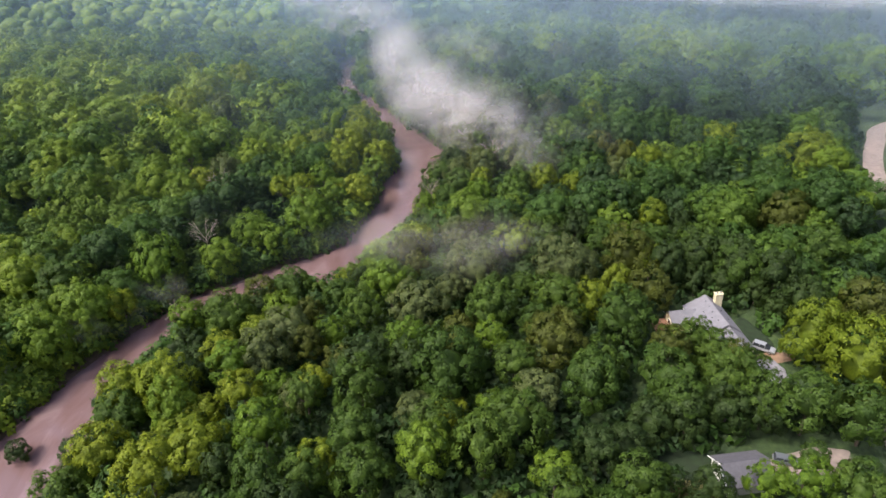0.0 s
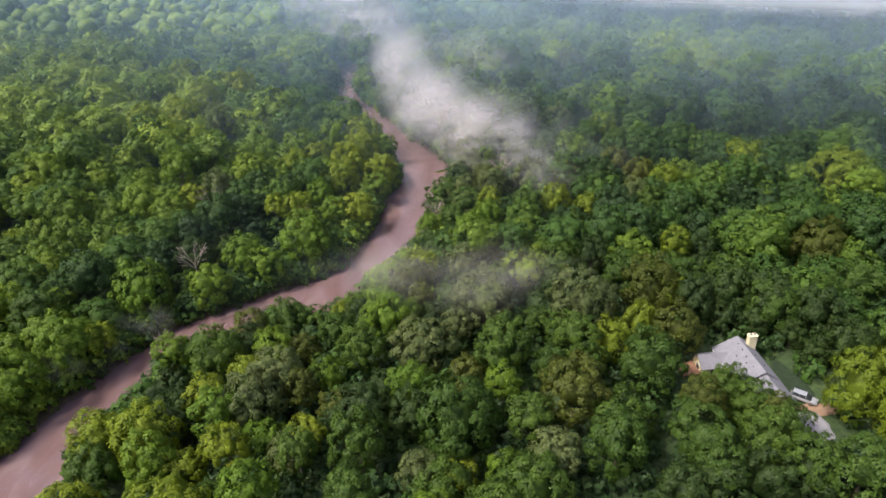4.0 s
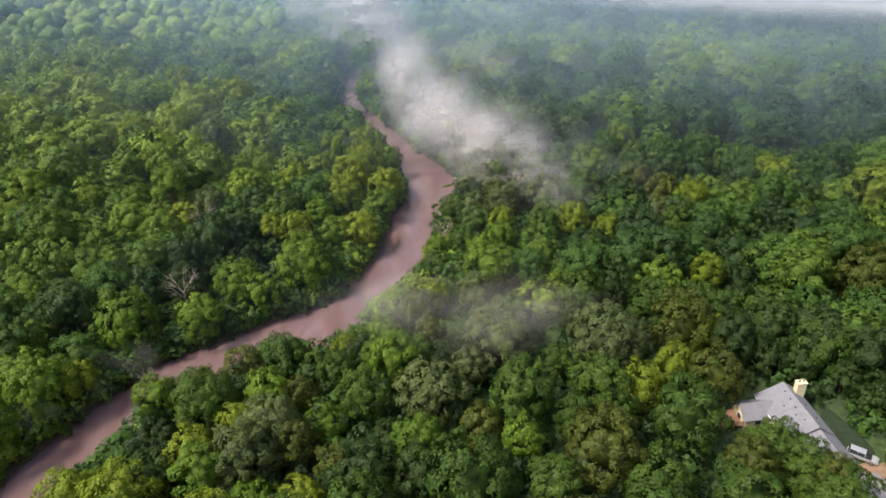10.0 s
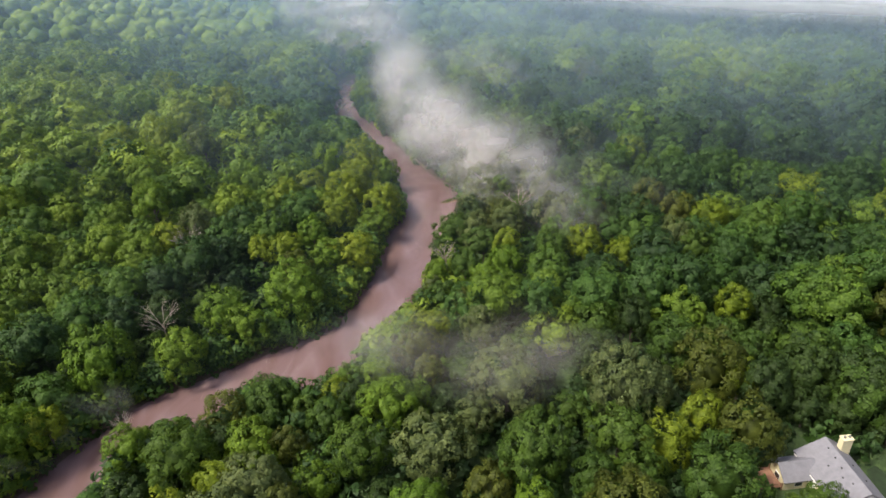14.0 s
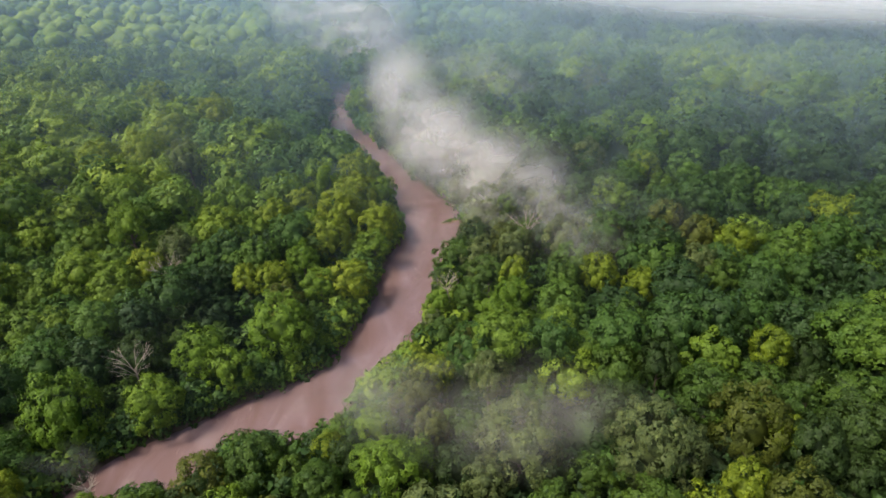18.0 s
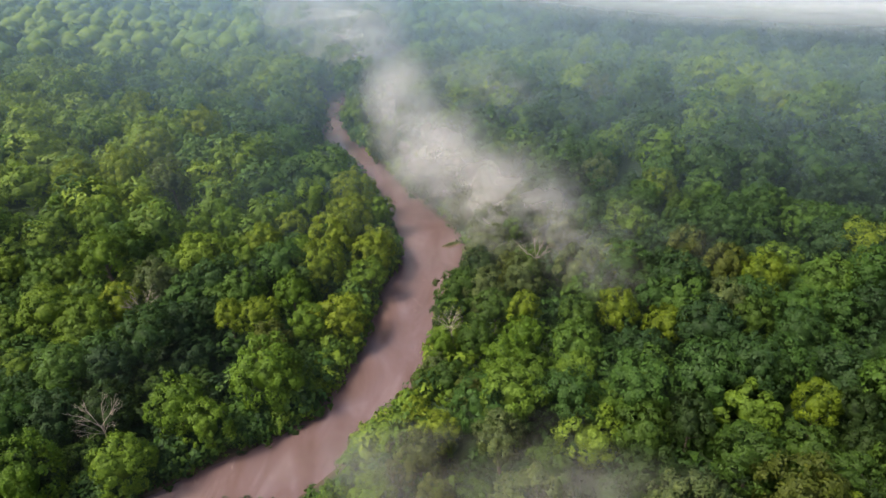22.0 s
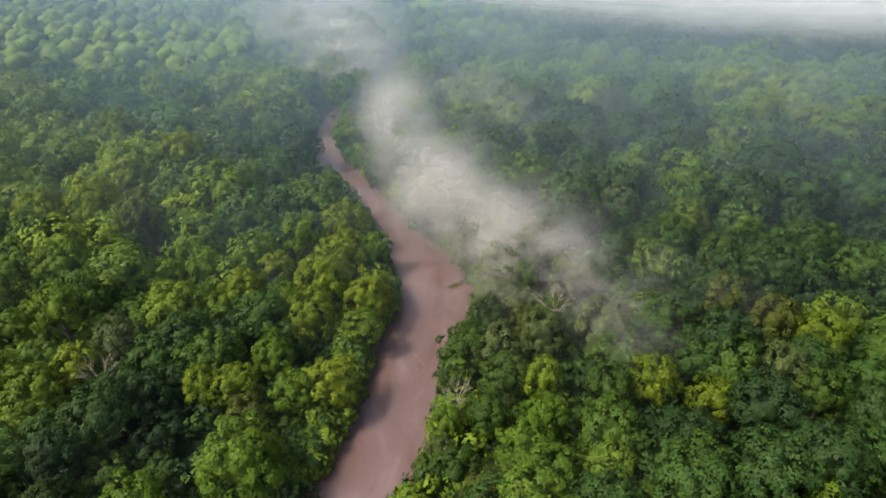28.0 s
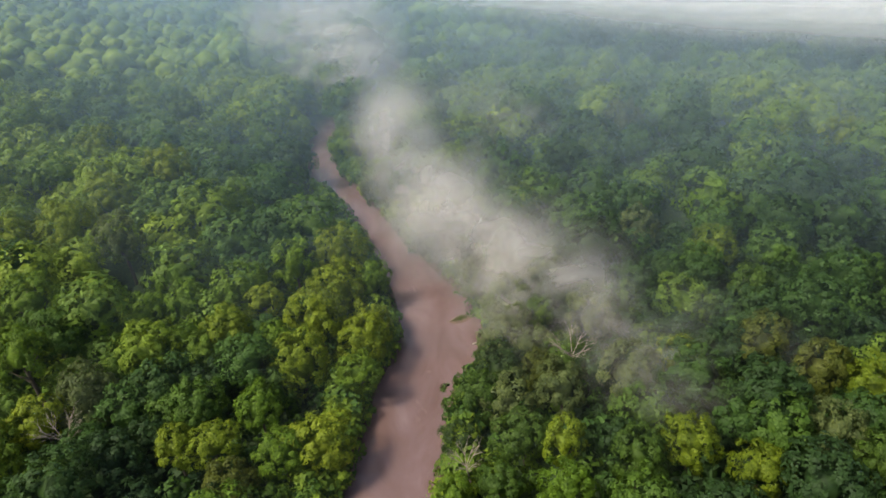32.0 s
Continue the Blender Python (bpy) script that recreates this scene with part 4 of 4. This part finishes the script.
patch("gravel_yard", "pale gravel yard beside the low house", "ground", GRAVEL, 67.5, -105, 8.5, 2.9, 0.30, 5, -0.02)
patch("dirt_yard", "brown earth with dry weeds", "ground", DIRT, 43, -110, 6, 3.5, 0.28, 6)


def wheel(parent, x, y, z):
    bm = bmesh.new()
    bmesh.ops.create_cone(bm, cap_ends=True, segments=16, radius1=0.33, radius2=0.33, depth=0.22, matrix=Matrix.Translation((x, y, z)) @ Matrix.Rotation(math.pi / 2, 4, "X"))
    w = part("wheel", bm, RUBBER, parent)
    bm = bmesh.new()
    bmesh.ops.create_cone(bm, cap_ends=True, segments=12, radius1=0.2, radius2=0.2, depth=0.24, matrix=Matrix.Translation((x, y, z)) @ Matrix.Rotation(math.pi / 2, 4, "X"))
    part("rim", bm, METAL, w)


def loft(sections):
    """A closed body through rings of x and a half outline in y, z."""
    bm = bmesh.new()
    rings = []
    for x, pts in sections:
        ring = [bm.verts.new((x, y, z)) for y, z in pts] + [bm.verts.new((x, -y, z)) for y, z in reversed(pts)]
        rings.append(ring)
    for a, b in zip(rings[:-1], rings[1:]):
        for i in range(len(a)):
            j = (i + 1) % len(a)
            bm.faces.new((a[i], a[j], b[j], b[i]))
    bm.faces.new(rings[0]), bm.faces.new(list(reversed(rings[-1])))
    bmesh.ops.recalc_face_normals(bm, faces=bm.faces[:])
    bmesh.ops.bevel(bm, geom=bm.edges[:], offset=0.05, segments=2, affect="EDGES")
    return bm


def build_car(label, x, y, turn, paint, high):
    car = tagged(new("car"), label, "car")
    car.matrix_world = pose(x, y, float(ground_z(x, y)) + 0.36, 0, 0, turn)

    def low(w, top):
        return [(w * 0.9, 0.25), (w, 0.45), (w, top - 0.15), (w * 0.93, top)]

    part("body", loft([(-2.35, low(0.78, 0.85)), (-2.1, low(0.9, 0.98)), (0.9, low(0.92, 0.98)), (2.1, low(0.88, 0.88)), (2.4, low(0.74, 0.72))]), paint, car)
    cab = part("cabin", loft([(-2.2, [(0.82, 0.9), (0.78, 1.0)]), (-1.95, [(0.80, 0.95), (0.66, high)]), (0.35, [(0.82, 0.95), (0.66, high)]), (1.35, [(0.80, 0.9), (0.76, 1.0)])]), GLASS, car, "dark tinted car windows")
    part("roof", box((2.35, 1.30, 0.07), (-0.8, 0, high + 0.01), 0.03), paint, car)
    for px in (-1.95, -0.75, 0.35):
        for py in (-0.73, 0.73):
            part("pillar", box((0.10, 0.07, high - 0.95), (px, py, (high + 0.97) / 2), 0.02), paint, cab)
    for py in (-0.62, 0.62):
        part("headlight", box((0.12, 0.34, 0.16), (2.33, py, 0.66), 0.03), WHITE, car, "clear headlight")
        part("tail_light", box((0.10, 0.2, 0.3), (-2.31, py, 0.78), 0.03), DIRT, car)
        part("mirror", box((0.14, 0.16, 0.12), (0.85, py * 1.58, 1.02), 0.03), paint, car)
    for px in (-1.45, 1.45):
        for py in (-0.82, 0.82):
            wheel(car, px, py, 0.33)


build_car("silver minivan parked on the dirt beside the house", 74.4, -76.2, -43, PALE_PAINT, 1.68)
build_car("grey-blue car parked in the gravel yard", 63.2, -104.8, -25, DARK_PAINT, 1.42)


def build_cottage():
    z = float(ground_z(54, -106))
    cottage = tagged(new("cottage"), "low house with a dark grey roof and white trim", "house")
    cottage.location = (-0.9, 0, 0)
    part("wall", walls(51.0, 58.6, -109.6, -103.4, z - 0.4, z + 2.6, z + 4.4, "x"), WHITE, cottage)
    part("roof", gable(51.0, 58.6, -109.6, -103.4, z + 2.5, z + 4.6, "x"), DARK_ROOF, cottage, "dark grey pitched roof")
    for s in (-1, 1):
        bm = bmesh.new()
        limb(bm, (50.45, -106.5 + s * 3.6, z + 2.5), (50.45, -106.5, z + 4.65), 0.11, 0.11, 4)
        part("bargeboard", bm, WHITE, cottage, "white painted bargeboard")
    for at, size, facing in (((50.98, -107.5, z + 1.5), (1.0, 1.1), "x"), ((50.98, -105.2, z + 1.5), (1.0, 1.1), "x"), ((54, -103.38, z + 1.5), (1.3, 1.1), "y")):
        window(cottage, at, size, facing)


build_cottage()


def dead_tree(x, y, height, seed, lean, place):
    """A bare grey tree: trunk, forked limbs and twigs."""
    r = np.random.default_rng(seed)
    tree = tagged(new("dead_tree"), "bare grey dead tree " + place, "tree", "dead trees of the forest")
    tree.location = (x, y, float(ground_z(x, y)))
    bm = bmesh.new()
    limb(bm, (0, 0, -0.5), (lean * 0.4, 0, height * 0.55), 0.20, 0.11, 8)
    part("trunk", bm, DEAD_WOOD, tree)
    for k in range(8):
        bm = bmesh.new()
        ang = k * 0.8 + r.uniform(-0.3, 0.3)
        a = Vector((lean * 0.4, 0, height * r.uniform(0.42, 0.56)))
        b = a + Vector((math.cos(ang) * height * 0.16, math.sin(ang) * height * 0.16, height * r.uniform(0.16, 0.28)))
        limb(bm, a, b, 0.075, 0.04, 6)
        for j in range(5):
            u = ang + r.uniform(-0.9, 0.9)
            s = a.lerp(b, r.uniform(0.5, 1.0))
            e = s + Vector((math.cos(u), math.sin(u), r.uniform(0.3, 1.2))) * height * r.uniform(0.09, 0.16)
            limb(bm, s, e, 0.038, 0.016, 5)
            for i in range(2):
                w = u + r.uniform(-1, 1)
                q = s.lerp(e, r.uniform(0.5, 0.9))
                limb(bm, q, q + Vector((math.cos(w), math.sin(w), r.uniform(0.2, 0.9))) * height * 0.06, 0.02, 0.010, 4)
        part("branch", bm, DEAD_WOOD, tree)


dead_tree(-60.5, -10, 17, 1, 0.8, "behind the bank trees")
dead_tree(-64, 27, 17, 2, -0.6, "among green crowns")
dead_tree(32, 31, 17, 3, 0.5, "in the mist")
dead_tree(9, 11, 12, 4, -2.0, "leaning over the river")
dead_tree(-64, -33, 9, 5, 1.0, "at the water's edge")


def weeds(x0, x1, y0, y1, count, seed):
    """Tall dry weeds: many thin blades."""
    r = np.random.default_rng(seed)
    x, y = r.uniform(x0, x1, count), r.uniform(y0, y1, count)
    z = ground_z(x, y)
    a, h, w = r.uniform(0, 6.28, count), r.uniform(0.5, 1.3, count), r.uniform(0.05, 0.14, count)
    V = np.stack([np.column_stack([x - np.cos(a) * w, y - np.sin(a) * w, z]), np.column_stack([x + np.cos(a) * w, y + np.sin(a) * w, z]),
                  np.column_stack([x + r.normal(0, 0.3, count), y + r.normal(0, 0.3, count), z + h])], 1).reshape(-1, 3)
    me = big_mesh("weeds", V, np.arange(3 * count).reshape(-1, 3), DRY)
    tagged(new("weeds", me), "tall dry straw-coloured weeds in the yard", "weeds", kind="stuff")


DRY = plain("dry_weeds", (0.24, 0.22, 0.10), 0.9, 0, 0.35, 0.6)
weeds(37, 49, -113, -106, 2600, 21)
for x, y, h in ((42.3, -106.6, 1.3), (44.6, -107.4, 1.2), (41.2, -108.8, 1.2), (47.0, -108.2, 1.3)):
    post = tagged(new("fence_post"), "short white wooden post in the weedy yard", "post", "posts in the yard")
    post.location = (x, y, float(ground_z(x, y)))
    part("shaft", box((0.13, 0.13, h), (0, 0, h / 2), 0.015), WHITE, post)
    part("cap", box((0.18, 0.18, 0.06), (0, 0, h + 0.03), 0.01), WHITE, post)


def drift_log(x, y, length, turn, seed):
    """A stranded log with stubs of branches, lying at the water's edge."""
    r = np.random.default_rng(seed)
    log = tagged(new("driftwood"), "bare grey log stranded at the river's edge", "log", "driftwood on the river")
    log.matrix_world = pose(x, y, 0.12, 0, 0, turn)
    bm = bmesh.new()
    limb(bm, (-length / 2, 0, 0), (length / 2, 0.2, 0.15), 0.24, 0.12, 8)
    part("trunk", bm, DEAD_WOOD, log)
    for k in range(5):
        bm = bmesh.new()
        s = r.uniform(-0.3, 0.5) * length
        limb(bm, (s, 0.1, 0.1), (s + r.uniform(-0.6, 1.0), r.uniform(-1.3, 1.3), r.uniform(0.4, 1.4)), 0.07, 0.025, 5)
        part("branch", bm, DEAD_WOOD, log)


drift_log(17, 55.5, 4.5, 20, 1)
drift_log(11, 24, 5.5, 60, 2)
drift_log(-38, -7.5, 4.0, 8, 3)
drift_log(-67, -31, 5.0, 45, 4)


def mud_bar(x, y, rx, ry, turn):
    """A low bar of mud that just breaks the water, with a tuft of green on it."""
    bm = bmesh.new()
    bmesh.ops.create_uvsphere(bm, u_segments=24, v_segments=10, radius=1.0)
    for v in bm.verts:
        k = 1 + 0.18 * noise.noise(v.co * 2.3)
        v.co = Vector((v.co.x * rx * k, v.co.y * ry * k, v.co.z * 0.30 - 0.04))
    bar = part("mud_bar", bm, MUD)
    bar.matrix_world = pose(x, y, 0, 0, 0, turn)
    tagged(bar, "low brown mud bar breaking the river's surface", "mud bar", kind="structure")
    r = np.random.default_rng(8)
    n = 260
    u, w = r.normal(0, 0.35, n) * rx, r.normal(0, 0.35, n) * ry
    ca, sa = math.cos(radians(turn)), math.sin(radians(turn))
    bx, by = x + u * ca - w * sa, y + u * sa + w * ca
    h, a = r.uniform(0.3, 0.9, n), r.uniform(0, 6.28, n)
    V = np.stack([np.column_stack([bx - np.cos(a) * 0.08, by - np.sin(a) * 0.08, np.full(n, 0.12)]), np.column_stack([bx + np.cos(a) * 0.08, by + np.sin(a) * 0.08, np.full(n, 0.12)]),
                  np.column_stack([bx + r.normal(0, 0.2, n), by + r.normal(0, 0.2, n), 0.12 + h])], 1).reshape(-1, 3)
    tagged(new("reeds", big_mesh("reeds", V, np.arange(3 * n).reshape(-1, 3), LEAVES[2])), "green grass tuft growing on the mud bar", "grass", kind="stuff")


MUD = plain("wet_mud", (0.13, 0.075, 0.052), 0.55, 0, 0.25, 0.8, 0.02)
mud_bar(13.5, 65.5, 3.2, 1.5, 15)
